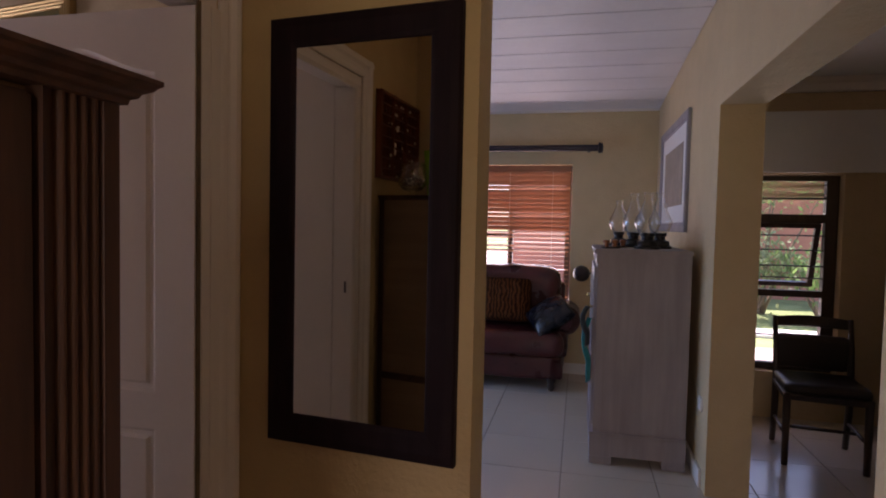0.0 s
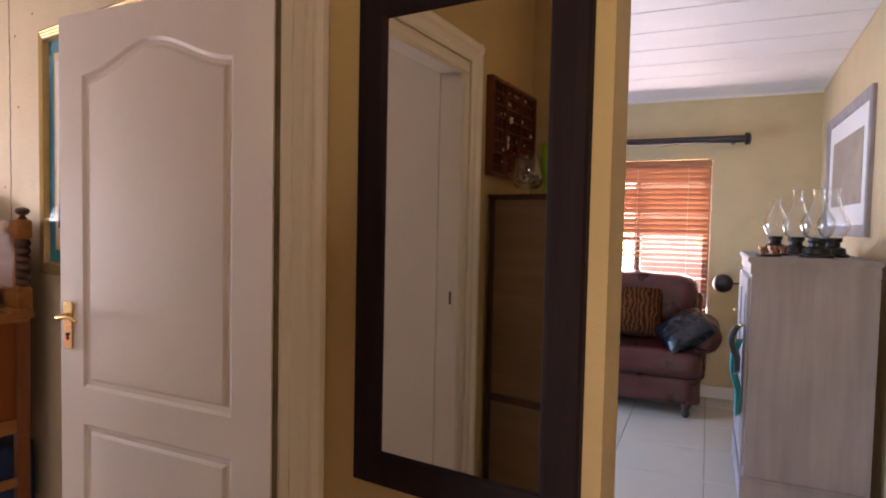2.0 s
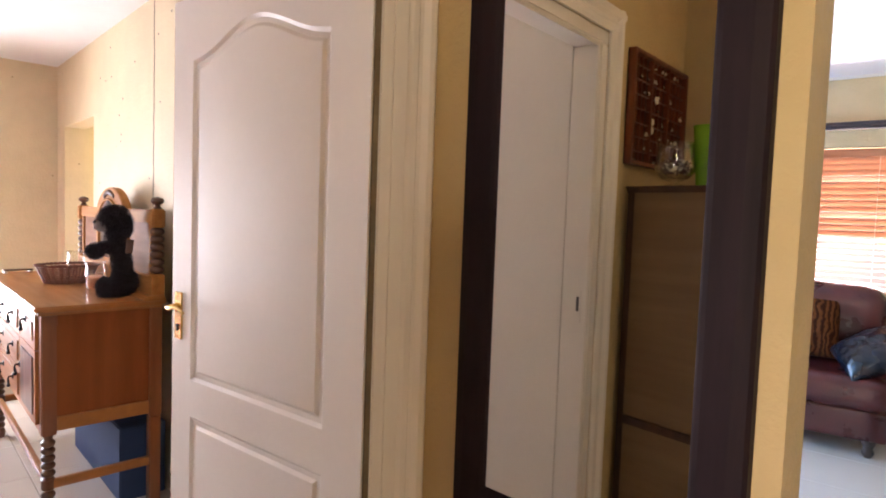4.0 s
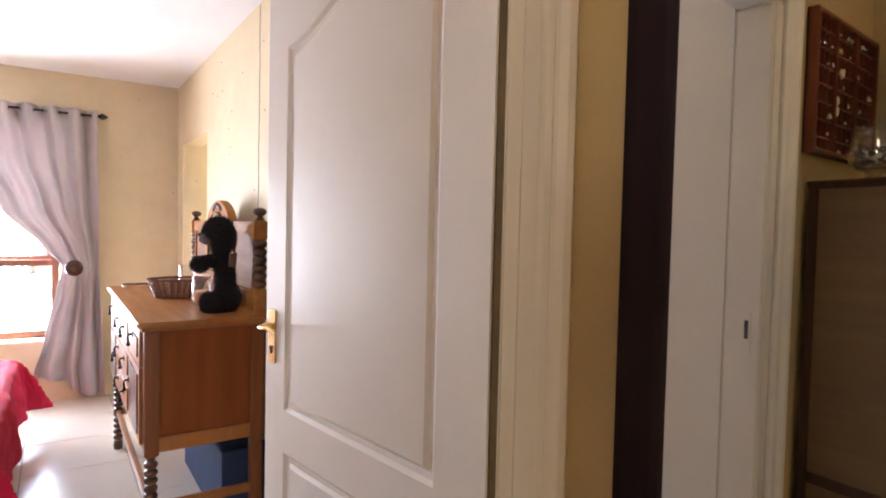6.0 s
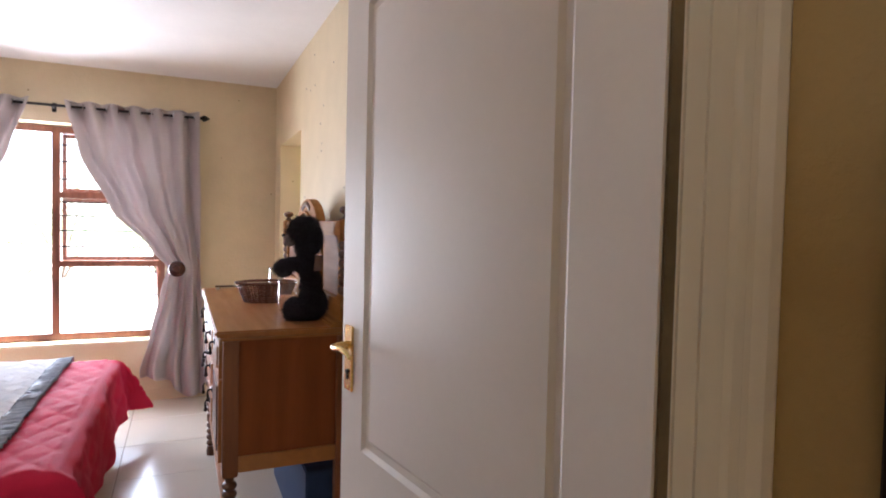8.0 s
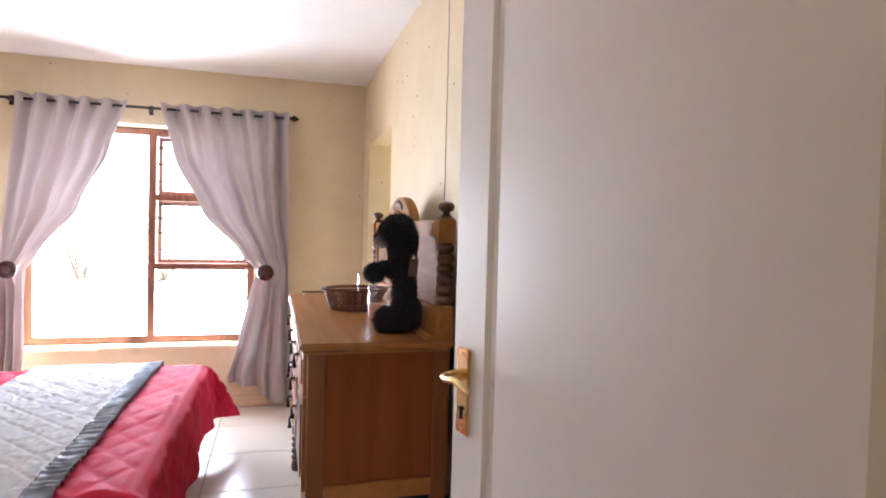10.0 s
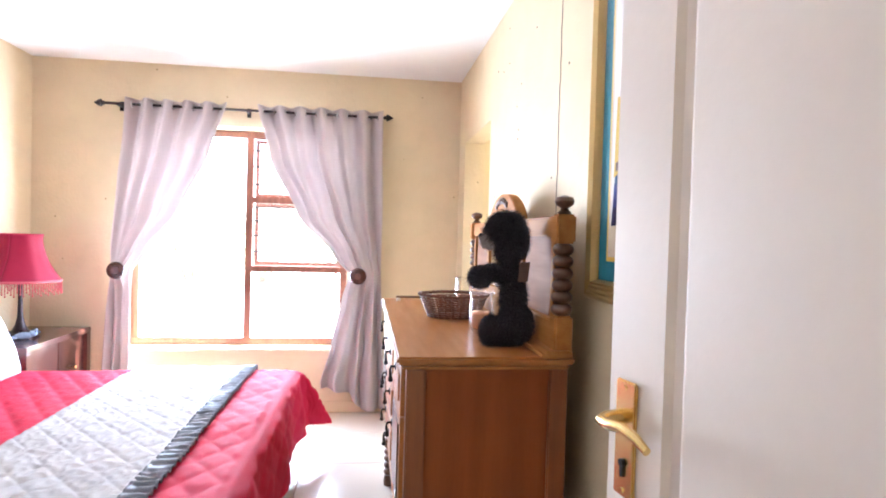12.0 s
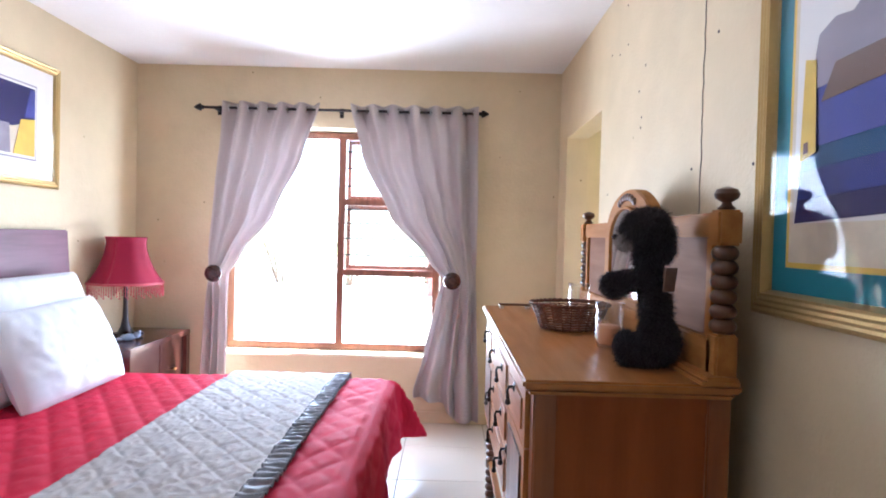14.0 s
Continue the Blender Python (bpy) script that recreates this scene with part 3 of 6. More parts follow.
def curtain(sign, outer, inner, tie_y, tie_z, pleats, bottom, label):
    """An eyelet curtain drawn back to a tie-back. outer, inner: y by height."""
    e = base("curtain", pose(-5.26, 0, 0), label, "curtain", "curtains of the bedroom window")
    top = 2.205

    def sheet(u, v):
        z = top + (curve(bottom, u) - top) * v
        a, b = curve(outer, top - z), curve(inner, top - z)
        y = a + (b - a) * u
        open_ = abs(b - a) / abs(inner[0][1] - outer[0][1])
        amp = 0.046 * (0.35 + 0.65 * min(1, open_ * 1.2))
        near = math.exp(-((z - tie_z) / 0.12) ** 2)
        ripple = math.cos(2 * math.pi * pleats * u)
        low = min(1.0, v * 1.6)
        broad = math.cos(2 * math.pi * pleats * 0.62 * u + 1.3 * noise.noise((u * 3, v * 1.2, sign * 2.0)) + sign)
        x = amp * (ripple * (1 - 0.75 * low) + 1.15 * broad * low) * (1 - 0.5 * near)
        x += 0.012 * noise.noise((u * 6, v * 3, sign * 4)) + 0.06 * near * math.sin(math.pi * u) - 0.02 * near
        # below the tie the inner flap swings clear of the outer strip, with a deep crease between
        if z < tie_z:
            drop = min(1.0, (tie_z - z) / 0.25)
            x -= 0.055 * drop * math.exp(-((u - 0.52) / 0.055) ** 2)
            x += 0.022 * drop * math.exp(-((u - 0.78) / 0.16) ** 2)
        y += 0.010 * noise.noise((u * 9, v * 5, sign * 9))
        return (x, y, z)

    ob = Mesher().grid(sheet, 150, 90).make("drape", M_CURTAIN, e, smooth=True, solid=0.002)
    for k in range(pleats * 2):
        u = (k + 0.5) / (pleats * 2)
        y = outer[0][1] + (inner[0][1] - outer[0][1]) * u
        ring = Mesher()
        ring.tube([(0.022 * math.cos(t), y, 2.165 + 0.022 * math.sin(t)) for t in np.linspace(0, 2 * math.pi, 17)[:-1]], 0.0045, 6, closed=True)
        ring.make("eyelet", M_STEEL, e, smooth=True)
    return e


curtain(1, [(0, 1.385), (1.2, 1.40), (2.2, 1.44)], [(0, 0.515), (0.35, 0.60), (0.75, 0.80), (1.05, 1.06), (1.18, 1.17), (1.35, 1.13), (1.7, 1.05), (1.95, 0.985), (2.2, 1.02)],
        1.22, 1.02, 6, [(0, 0.04), (0.35, 0.035), (0.5, 0.10), (0.55, 0.16), (1.0, 0.21)], "grey-lilac eyelet curtain drawn back beside the window")
curtain(-1, [(0, -0.355), (1.2, -0.45), (2.2, -0.50)], [(0, 0.31), (0.35, 0.20), (0.75, 0.02), (1.05, -0.22), (1.18, -0.31), (1.35, -0.30), (1.7, -0.30), (2.2, -0.31)],
        -0.38, 1.03, 5, [(0, 0.05), (1.0, 0.04)], "grey-lilac eyelet curtain drawn back beside the window")


def tie_back(y, z):
    e = base("curtain_tie_back", pose(-5.20, y, z), "dark round wooden tie-back holding the curtain", "tie-back", "curtain tie-backs")
    smooth_by_angle(Mesher().lathe([(0.008, -0.14), (0.008, 0.0), (0.055, 0.004), (0.060, 0.012), (0.057, 0.020), (0.046, 0.022), (0.042, 0.016), (0.032, 0.018), (0.028, 0.026), (0.012, 0.028), (0.0005, 0.026)], 28, pose(0, 0, 0, 0, 90, 0)).make("disc", M_NIGHT, e))


tie_back(1.235, 1.02)
tie_back(-0.385, 1.03)

# ---- bedroom furniture ----


def turned(r, z0, z1, count, slim=0.55):
    """Profile of a bobbin-turned leg between two heights."""
    prof, n = [], count * 10
    for i in range(n + 1):
        t = i / n
        prof.append((r * (slim + (1 - slim) * abs(math.sin(math.pi * count * t)) ** 0.7), z0 + (z1 - z0) * t))
    return prof


def dressing_chest():
    """Oak dressing chest with turned legs, drawers, cupboard doors and a panelled back board."""
    X0, X1, Y0, Y1, ZT = -4.08, -2.62, 1.405, 1.875, 0.985
    e = base("dressing_chest", pose(0, 0, 0), "golden oak dressing chest with turned legs and panelled back board", "chest")
    top = Mesher().box((X0 - 0.03, Y0 - 0.03, ZT - 0.022), (X1 + 0.03, Y1 + 0.01, ZT)).box((X0 - 0.018, Y0 - 0.018, ZT - 0.038), (X1 + 0.018, Y1, ZT - 0.022))
    top.make("top", M_OAK, e, bevel=0.006)
    # carcass: corner posts, rails and panels
    for x in (X0, X1 - 0.055):
        for y in (Y0, Y1 - 0.055):
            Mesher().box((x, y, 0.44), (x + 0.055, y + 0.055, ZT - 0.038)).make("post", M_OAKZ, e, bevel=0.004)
            if y == Y0:
                leg = Mesher().lathe([(0.024, 0), (0.027, 0.03), (0.022, 0.06)] + turned(0.027, 0.06, 0.20, 4) + [(0.026, 0.21), (0.026, 0.25)] + turned(0.027, 0.26, 0.42, 5) + [(0.02, 0.44)], 16, pose(x + 0.0275, y + 0.0275, 0))
                smooth_by_angle(leg.make("leg", M_OAKDARK, e))
            else:
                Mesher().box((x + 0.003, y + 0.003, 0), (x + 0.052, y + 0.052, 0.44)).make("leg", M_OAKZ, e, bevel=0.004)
    for x, d in ((X0, 1), (X1, -1)):
        a, b = sorted((x + d * 0.012, x + d * 0.024))
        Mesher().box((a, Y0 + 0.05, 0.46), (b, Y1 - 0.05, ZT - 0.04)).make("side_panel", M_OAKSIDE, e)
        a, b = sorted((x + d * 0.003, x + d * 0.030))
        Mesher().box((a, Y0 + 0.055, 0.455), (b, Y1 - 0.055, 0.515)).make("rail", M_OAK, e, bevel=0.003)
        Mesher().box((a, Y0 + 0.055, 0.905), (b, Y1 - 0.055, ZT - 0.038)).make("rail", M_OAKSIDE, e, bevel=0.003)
        Mesher().box((x + d * 0.008 - (0.02 if d < 0 else 0), Y0 + 0.04, 0.21), (x + d * 0.008 + (0.02 if d > 0 else 0), Y1 - 0.05, 0.25)).make("stretcher", M_OAK, e, bevel=0.004)
    Mesher().box((X0 + 0.05, Y1 - 0.012, 0.44), (X1 - 0.05, Y1 - 0.004, ZT - 0.04)).make("back", M_OAKSIDE, e)
    Mesher().box((X0 + 0.05, Y0 + 0.01, 0.45), (X1 - 0.05, Y1 - 0.02, 0.47)).make("bottom", M_OAKSIDE, e)
    Mesher().box((X0 + 0.05, Y0 + 0.015, 0.215), (X1 - 0.05, Y0 + 0.04, 0.245)).make("stretcher", M_OAK, e, bevel=0.004)
    Mesher().box((X0 + 0.05, Y0 + 0.005, 0.44), (X1 - 0.05, Y0 + 0.03, 0.475)).make("rail", M_OAK, e, bevel=0.003)
    # front: door, drawers, door
    w = X1 - X0 - 0.11
    xs = [X0 + 0.055, X0 + 0.055 + w * 0.28, X0 + 0.055 + w * 0.72, X1 - 0.055]
    for i, (a, b) in enumerate(zip(xs, xs[1:])):
        if i == 1:
            for z0, z1 in ((0.48, 0.64), (0.645, 0.79), (0.795, 0.94)):
                d = Mesher().box((a + 0.004, Y0 - 0.012, z0), (b - 0.004, Y0 + 0.02, z1)).box((a + 0.03, Y0 - 0.018, z0 + 0.025), (b - 0.03, Y0 - 0.012, z1 - 0.025)).make("drawer", M_OAK, e, bevel=0.004)
                for t in (0.25, 0.75):
                    pull(d, a + (b - a) * t, Y0 - 0.018, (z0 + z1) / 2)
        else:
            for z0, z1 in ((0.48, 0.79), (0.795, 0.94)):
                d = Mesher().box((a + 0.004, Y0 - 0.012, z0), (b - 0.004, Y0 + 0.02, z1)).box((a + 0.05, Y0 - 0.006, z0 + 0.035), (b - 0.05, Y0 - 0.005, z1 - 0.035)).make("door" if z1 < 0.8 else "drawer", M_OAK, e, bevel=0.004)
                Mesher().box((a + 0.045, Y0 - 0.017, z0 + 0.03), (b - 0.045, Y0 - 0.012, z1 - 0.03)).make("panel", M_OAKDARK if z1 < 0.8 else M_OAK, d, bevel=0.003)
                pull(d, (b - 0.03) if (i == 0 and z1 < 0.8) else (a + 0.03) if z1 < 0.8 else (a + b) / 2, Y0 - 0.016, (z0 + z1) / 2 + 0.02)
    # back board
    yb = 1.826
    px = (-3.99, -2.635)
    Mesher().box((px[0], yb, ZT), (px[1], yb + 0.05, ZT + 0.10)).box((px[0] - 0.05, yb - 0.03, ZT), (px[1] + 0.05, yb + 0.05, ZT + 0.018)).box((px[0] - 0.06, yb - 0.045, ZT), (px[1] + 0.06, yb + 0.05, ZT + 0.010)).make("base_rail", M_OAKFRAME, e, bevel=0.004)
    Mesher().box((px[0] + 0.02, yb + 0.008, ZT + 0.345), (px[1] - 0.02, yb + 0.042, ZT + 0.405)).make("top_rail", M_OAKFRAME, e, bevel=0.004)
    for x in px:
        for w_, a_, b_ in ((0.028, 0.0, 0.115), (0.030, 0.325, 0.41)):
            Mesher().box((x - w_, yb - (w_ - 0.028), ZT + a_), (x + w_, yb + 0.055, ZT + b_)).make("post_block", M_OAKFRAME, e, bevel=0.006)
        smooth_by_angle(Mesher().lathe(turned(0.031, 0.115, 0.325, 6, 0.6), 18, pose(x, yb + 0.0275, ZT)).make("turned_post", M_OAKDARK, e))
        smooth_by_angle(Mesher().lathe([(0.012, 0.408), (0.022, 0.414), (0.013, 0.422), (0.011, 0.428), (0.026, 0.438), (0.029, 0.448), (0.024, 0.459), (0.008, 0.465), (0.0005, 0.466)], 18, pose(x, yb + 0.0275, ZT)).make("finial", M_OAKDARK, e))
    for a, b in ((px[0] + 0.03, px[0] + 0.39), (px[1] - 0.42, px[1] - 0.03)):
        Mesher().box((a + 0.03, yb + 0.022, ZT + 0.10), (b - 0.03, yb + 0.032, ZT + 0.345)).make("panel", M_OAKBACK, e)
        for s_ in (a, b - 0.035):
            Mesher().box((s_, yb + 0.012, ZT + 0.10), (s_ + 0.035, yb + 0.04, ZT + 0.345)).make("stile", M_OAKFRAME, e, bevel=0.003)
    cx, hw = -3.33, 0.27
    arch = [(cx - hw, ZT + 0.10), (cx + hw, ZT + 0.10)] + [(cx + hw * math.cos(t), ZT + 0.345 + 0.17 * math.sin(t)) for t in np.linspace(0, math.pi, 21)]
    inner = [(cx - 0.18, ZT + 0.13), (cx + 0.18, ZT + 0.13)] + [(cx + 0.18 * math.cos(t), ZT + 0.335 + 0.115 * math.sin(t)) for t in np.linspace(0, math.pi, 21)]
    Mesher().extrude(arch, yb + 0.004, yb + 0.046, "y").make("crest", M_OAKFRAME, e, bevel=0.004)
    Mesher().extrude(inner, yb - 0.002, yb + 0.003, "y").make("mirror", M_SILVER, e)
    ring = [(x, yb - 0.004, z) for x, z in inner]
    Mesher().tube(ring, 0.006, 8, closed=True).make("bead", M_OAKFRAME, e, smooth=True)
    carve = Mesher()
    for k in range(-3, 4):
        carve.lathe([(0.0005, -0.006), (0.013, -0.003), (0.015, 0), (0.010, 0.006), (0.0005, 0.008)], 10, pose(cx + 0.028 * k, yb + 0.002, ZT + 0.488 - 0.0022 * k * k, 90, 0, 0))
    carve.make("carving", M_OAKDARK, e, smooth=True)


def pull(parent, x, y, z):
    """Dark iron drop pull on a small back plate."""
    ms = Mesher().lathe([(0.0005, 0.006), (0.012, 0.004), (0.016, 0)], 12, pose(x, y, z + 0.012, 90, 0, 0), closed=False)
    ms.tube([(x, y, z + 0.012), (x, y - 0.016, z + 0.012), (x, y - 0.020, z + 0.002), (x, y - 0.018, z - 0.018)], [0.005, 0.0045, 0.004, 0.006], 8)
    ms.lathe([(0.0005, -0.014), (0.009, -0.008), (0.007, 0.002), (0.003, 0.010)], 10, pose(x, y - 0.018, z - 0.026))
    ms.make("pull", M_IRON, parent, smooth=True)


dressing_chest()


def bed():
    X0, X1, Y0, Y1, Z = -4.45, -2.72, -0.93, 0.865, 0.515
    e = base("bed", pose(0, 0, 0), "double bed with crimson quilt and curved dark headboard", "bed")
    Mesher().box((X0 + 0.05, Y0, 0.06), (X1 - 0.05, Y1 - 0.06, 0.26)).make("base", M_SHEET, e, bevel=0.02)
    Mesher().box((X0 + 0.03, Y0, 0.26), (X1 - 0.03, Y1 - 0.04, Z - 0.03)).make("mattress", M_SHEET, e, bevel=0.05, segs=3)
    # headboard: curved panel whose sides splay out a little at the foot
    n = 16
    out = [(X0 - 0.16, 0.05)] + [(X0 - 0.16 + 0.085 * (i / n) ** 1.6, 0.05 + 1.25 * i / n) for i in range(n + 1)]
    out += [(X1 + 0.075 + 0.085 * (1 - i / n) ** 1.6, 0.05 + 1.25 * i / n) for i in range(n, -1, -1)]
    Mesher().extrude(out[1:], -0.985, -0.945, "y").make("headboard", M_HEADB, e, bevel=0.006)

    # quilt: top sheet with sides that hang and flare
    def puff(a, b):
        """Soft pads between diagonal rows of stitching."""
        s = 0.150
        p, q = (a * 0.80 + b * 1.15) / s, (a * 0.80 - b * 1.15) / s
        dp, dq = abs((p + 0.5) % 1 - 0.5), abs((q + 0.5) % 1 - 0.5)
        pad = min(1.0, dp / 0.30) ** 0.55 * min(1.0, dq / 0.30) ** 0.55
        return 0.0085 * pad + 0.0035 * noise.noise((a * 17, b * 15, 4.0)) * pad

    def fold(d, edge):
        """Runs d metres past the edge: out, then down, flaring."""
        if d <= 0:
            return 0.0, 0.0
        r = 0.05
        if d < r * 1.57:
            a = d / r
            return r * math.sin(a), -r * (1 - math.cos(a))
        h = d - r * 1.57
        return r + 0.09 * h, -r - h * 0.99

    drop_foot, drop_side = 0.36, 0.36

    def quilt(u, v):
        a = X0 - drop_side + (X1 - X0 + 2 * drop_side) * u
        b = Y0 + 0.04 + (Y1 - Y0 - 0.04 + drop_foot) * v
        dx = max(X0 - a, a - X1, 0.0)
        dy = max(b - Y1, 0.0)
        ox, zx = fold(dx, 0)
        oy, zy = fold(dy, 0)
        sgn = -1 if a < X0 else 1
        x = min(max(a, X0), X1) + sgn * ox
        y = min(b, Y1) + oy
        z = Z + min(zx, zy) if (dx and dy) else Z + zx + zy
        if dx and dy:
            k = min(dx, dy) / 0.36
            x += sgn * 0.06 * k
            y += 0.185 * k
            z = Z + max(-0.39, min(zx, zy) * (1 + 0.08 * k))
        p = puff(a, b)
        wob = 0.010 * noise.noise((a * 3, b * 3, 1.0))
        if dx > 0.05:
            x += sgn * (p + 0.02 * math.sin(b * 11) * min(1, dx * 4))
        if dy > 0.05:
            y += p + (0.018 * math.sin(a * 8.5 + 0.8) + 0.010 * math.sin(a * 19 + 2.0)) * min(1, dy * 4)
        if not dx and not dy:
            z += p + wob
        return (x, y, z)

    q = Mesher().grid(quilt, 230, 200).make("quilt", M_RED, e, smooth=True, solid=0.008)

    # crinkled runner across the foot half
    R0, R1 = 0.02, 0.60

    def runner(u, v):
        a = X0 - 0.25 + (X1 - X0 + 0.5) * u
        dx = max(X0 - a, a - X1, 0.0)
        ox, zx = fold(dx, 0)
        sgn = -1 if a < X0 else 1
        y = R0 + (R1 - R0) * v + 0.012 * noise.noise((a * 4, 0, 3.0))
        p, q = (a * 0.9 + y * 1.0) / 0.13, (a * 0.9 - y * 1.0) / 0.13
        stitch = min(abs((p + 0.5) % 1 - 0.5), abs((q + 0.5) % 1 - 0.5))
        cr = 0.004 * min(1.0, stitch / 0.16) ** 0.6 - 0.006 * abs(noise.noise((a * 8 + y * 3, y * 11 - a * 3, 0.0))) - 0.006 * abs(noise.noise((a * 21 - y * 9, y * 26 + a * 7, 5.0)))
        return (min(max(a, X0), X1) + sgn * (ox + (0.026 if dx else 0)), y, Z + zx + 0.022 + cr)

    Mesher().grid(runner, 330, 120).make("runner", M_RUNNER, e, smooth=True, solid=0.005)

    def border(u, v):
        x, y, z = runner(u, 1.0)
        y += -0.01 + 0.085 * v
        z += 0.004 + 0.006 * math.sin(u * 330 + 4 * noise.noise((u * 20, v, 0))) * (0.4 + v) + 0.006 * noise.noise((x * 30, y * 30, 2.0))
        return (x, y, z)

    Mesher().grid(border, 330, 8).make("runner_border", M_RUNEDGE, e, smooth=True, solid=0.004)


bed()


def pillow(m, label, w=0.66, h=0.44, t=0.17, mat=M_PILLOW, name="pillow", group="pillows on the bed", part="cushion"):
    e = base(name, m, label, name.replace("scatter_", ""), group)

    def skin(u, v, side):
        a, b = u * 2 - 1, v * 2 - 1
        k = max(0.0, (1 - abs(a) ** 2.6) * (1 - abs(b) ** 2.6)) ** 0.42
        pinch = 1 - 0.07 * (abs(b) ** 2) * (1 - abs(a)) - 0.0
        pinch2 = 1 - 0.07 * (abs(a) ** 2) * (1 - abs(b))
        wr = 0.012 * noise.noise((a * 3, b * 3, side * 2.0)) * k + 0.006 * noise.noise((a * 9, b * 6, side * 7.0)) * k
        return (a * w / 2 * pinch, b * h / 2 * pinch2, side * (t / 2 * k) + wr)

    ms = Mesher().grid(lambda u, v: skin(u, v, 1), 46, 34).grid(lambda u, v: skin(u, v, -1), 46, 34)
    ob = ms.make(part, mat, e, smooth=True)
    return e


pillow(pose(-4.06, -0.775, 0.80, 102, 0, 2), "white cotton pillow leaning on the headboard", 0.74, 0.56, 0.20)
pillow(pose(-3.99, -0.625, 0.735, 114, 2, -3), "white cotton pillow propped on the quilt", 0.70, 0.46, 0.20)
pillow(pose(-3.20, -0.775, 0.80, 102, 0, -3), "white cotton pillow leaning on the headboard", 0.72, 0.56, 0.20)


def nightstand():
    x0, x1, y0, y1, z = -5.31, -4.53, -0.985, -0.585, 0.63
    e = base("nightstand", pose(0, 0, 0), "glossy dark mahogany nightstand between bed and wall", "nightstand")
    Mesher().box((x0, y0, z - 0.035), (x1, y1, z)).make("top", M_NIGHT, e, bevel=0.004)
    for a, b in ((x0, x0 + 0.055), (x1 - 0.055, x1)):
        Mesher().box((a, y0, 0), (b, y1 - 0.002, z - 0.035)).make("side", M_NIGHT, e, bevel=0.004)
    Mesher().box((x0 + 0.055, y0, 0.06), (x1 - 0.055, y0 + 0.02, z - 0.035)).make("back", M_NIGHT, e)
    Mesher().box((x0 + 0.055, y0 + 0.02, 0.10), (x1 - 0.055, y1 - 0.02, 0.13)).make("shelf", M_NIGHT, e, bevel=0.003)
    for a, b in ((x0 + 0.055, (x0 + x1) / 2 - 0.002), ((x0 + x1) / 2 + 0.002, x1 - 0.055)):
        d = Mesher().box((a, y1 - 0.04, 0.14), (b, y1 - 0.022, z - 0.04)).make("door", M_NIGHT, e, bevel=0.003)
        Mesher().lathe([(0.006, 0), (0.006, 0.015), (0.012, 0.02), (0.009, 0.028), (0.0005, 0.03)], 12, pose((a + b) / 2, y1 - 0.022, 0.40, -90, 0, 0)).make("knob", M_BRASS, d, smooth=True)


nightstand()


tagged(Mesher().box((-0.045, -0.03, 0), (0.045, 0.03, 0.028)).make("tissue_box", plain("pale teal card", (0.30, 0.52, 0.52), 0.7), m=pose(-4.66, -0.80, 0.63, 0, 0, 20), bevel=0.004), "small pale teal box on the nightstand", "box")


def blue_ornament():
    """Small pale blue china animal lying at the lamp's foot."""
    e = base("china_ornament", pose(-4.80, -0.745, 0.63, 0, 0, 25), "small pale blue china animal on the nightstand", "ornament")
    n = 10
    ball = [(max(0.0004, math.sin(math.pi * i / n)), -math.cos(math.pi * i / n)) for i in range(n + 1)]
    body = Mesher()
    for c, r in (((0, 0, 0.022), (0.026, 0.048, 0.022)), ((0, 0.048, 0.034), (0.020, 0.022, 0.020)), ((0.016, 0.062, 0.050), (0.007, 0.008, 0.012)), ((-0.016, 0.062, 0.050), (0.007, 0.008, 0.012)), ((0.018, -0.050, 0.012), (0.010, 0.022, 0.010)), ((-0.018, -0.046, 0.012), (0.010, 0.022, 0.010))):
        body.lathe(ball, 14, Matrix.Translation(c) @ Matrix.Diagonal((*r, 1)))
    body.make("body", M_CHINA, e, smooth=True)


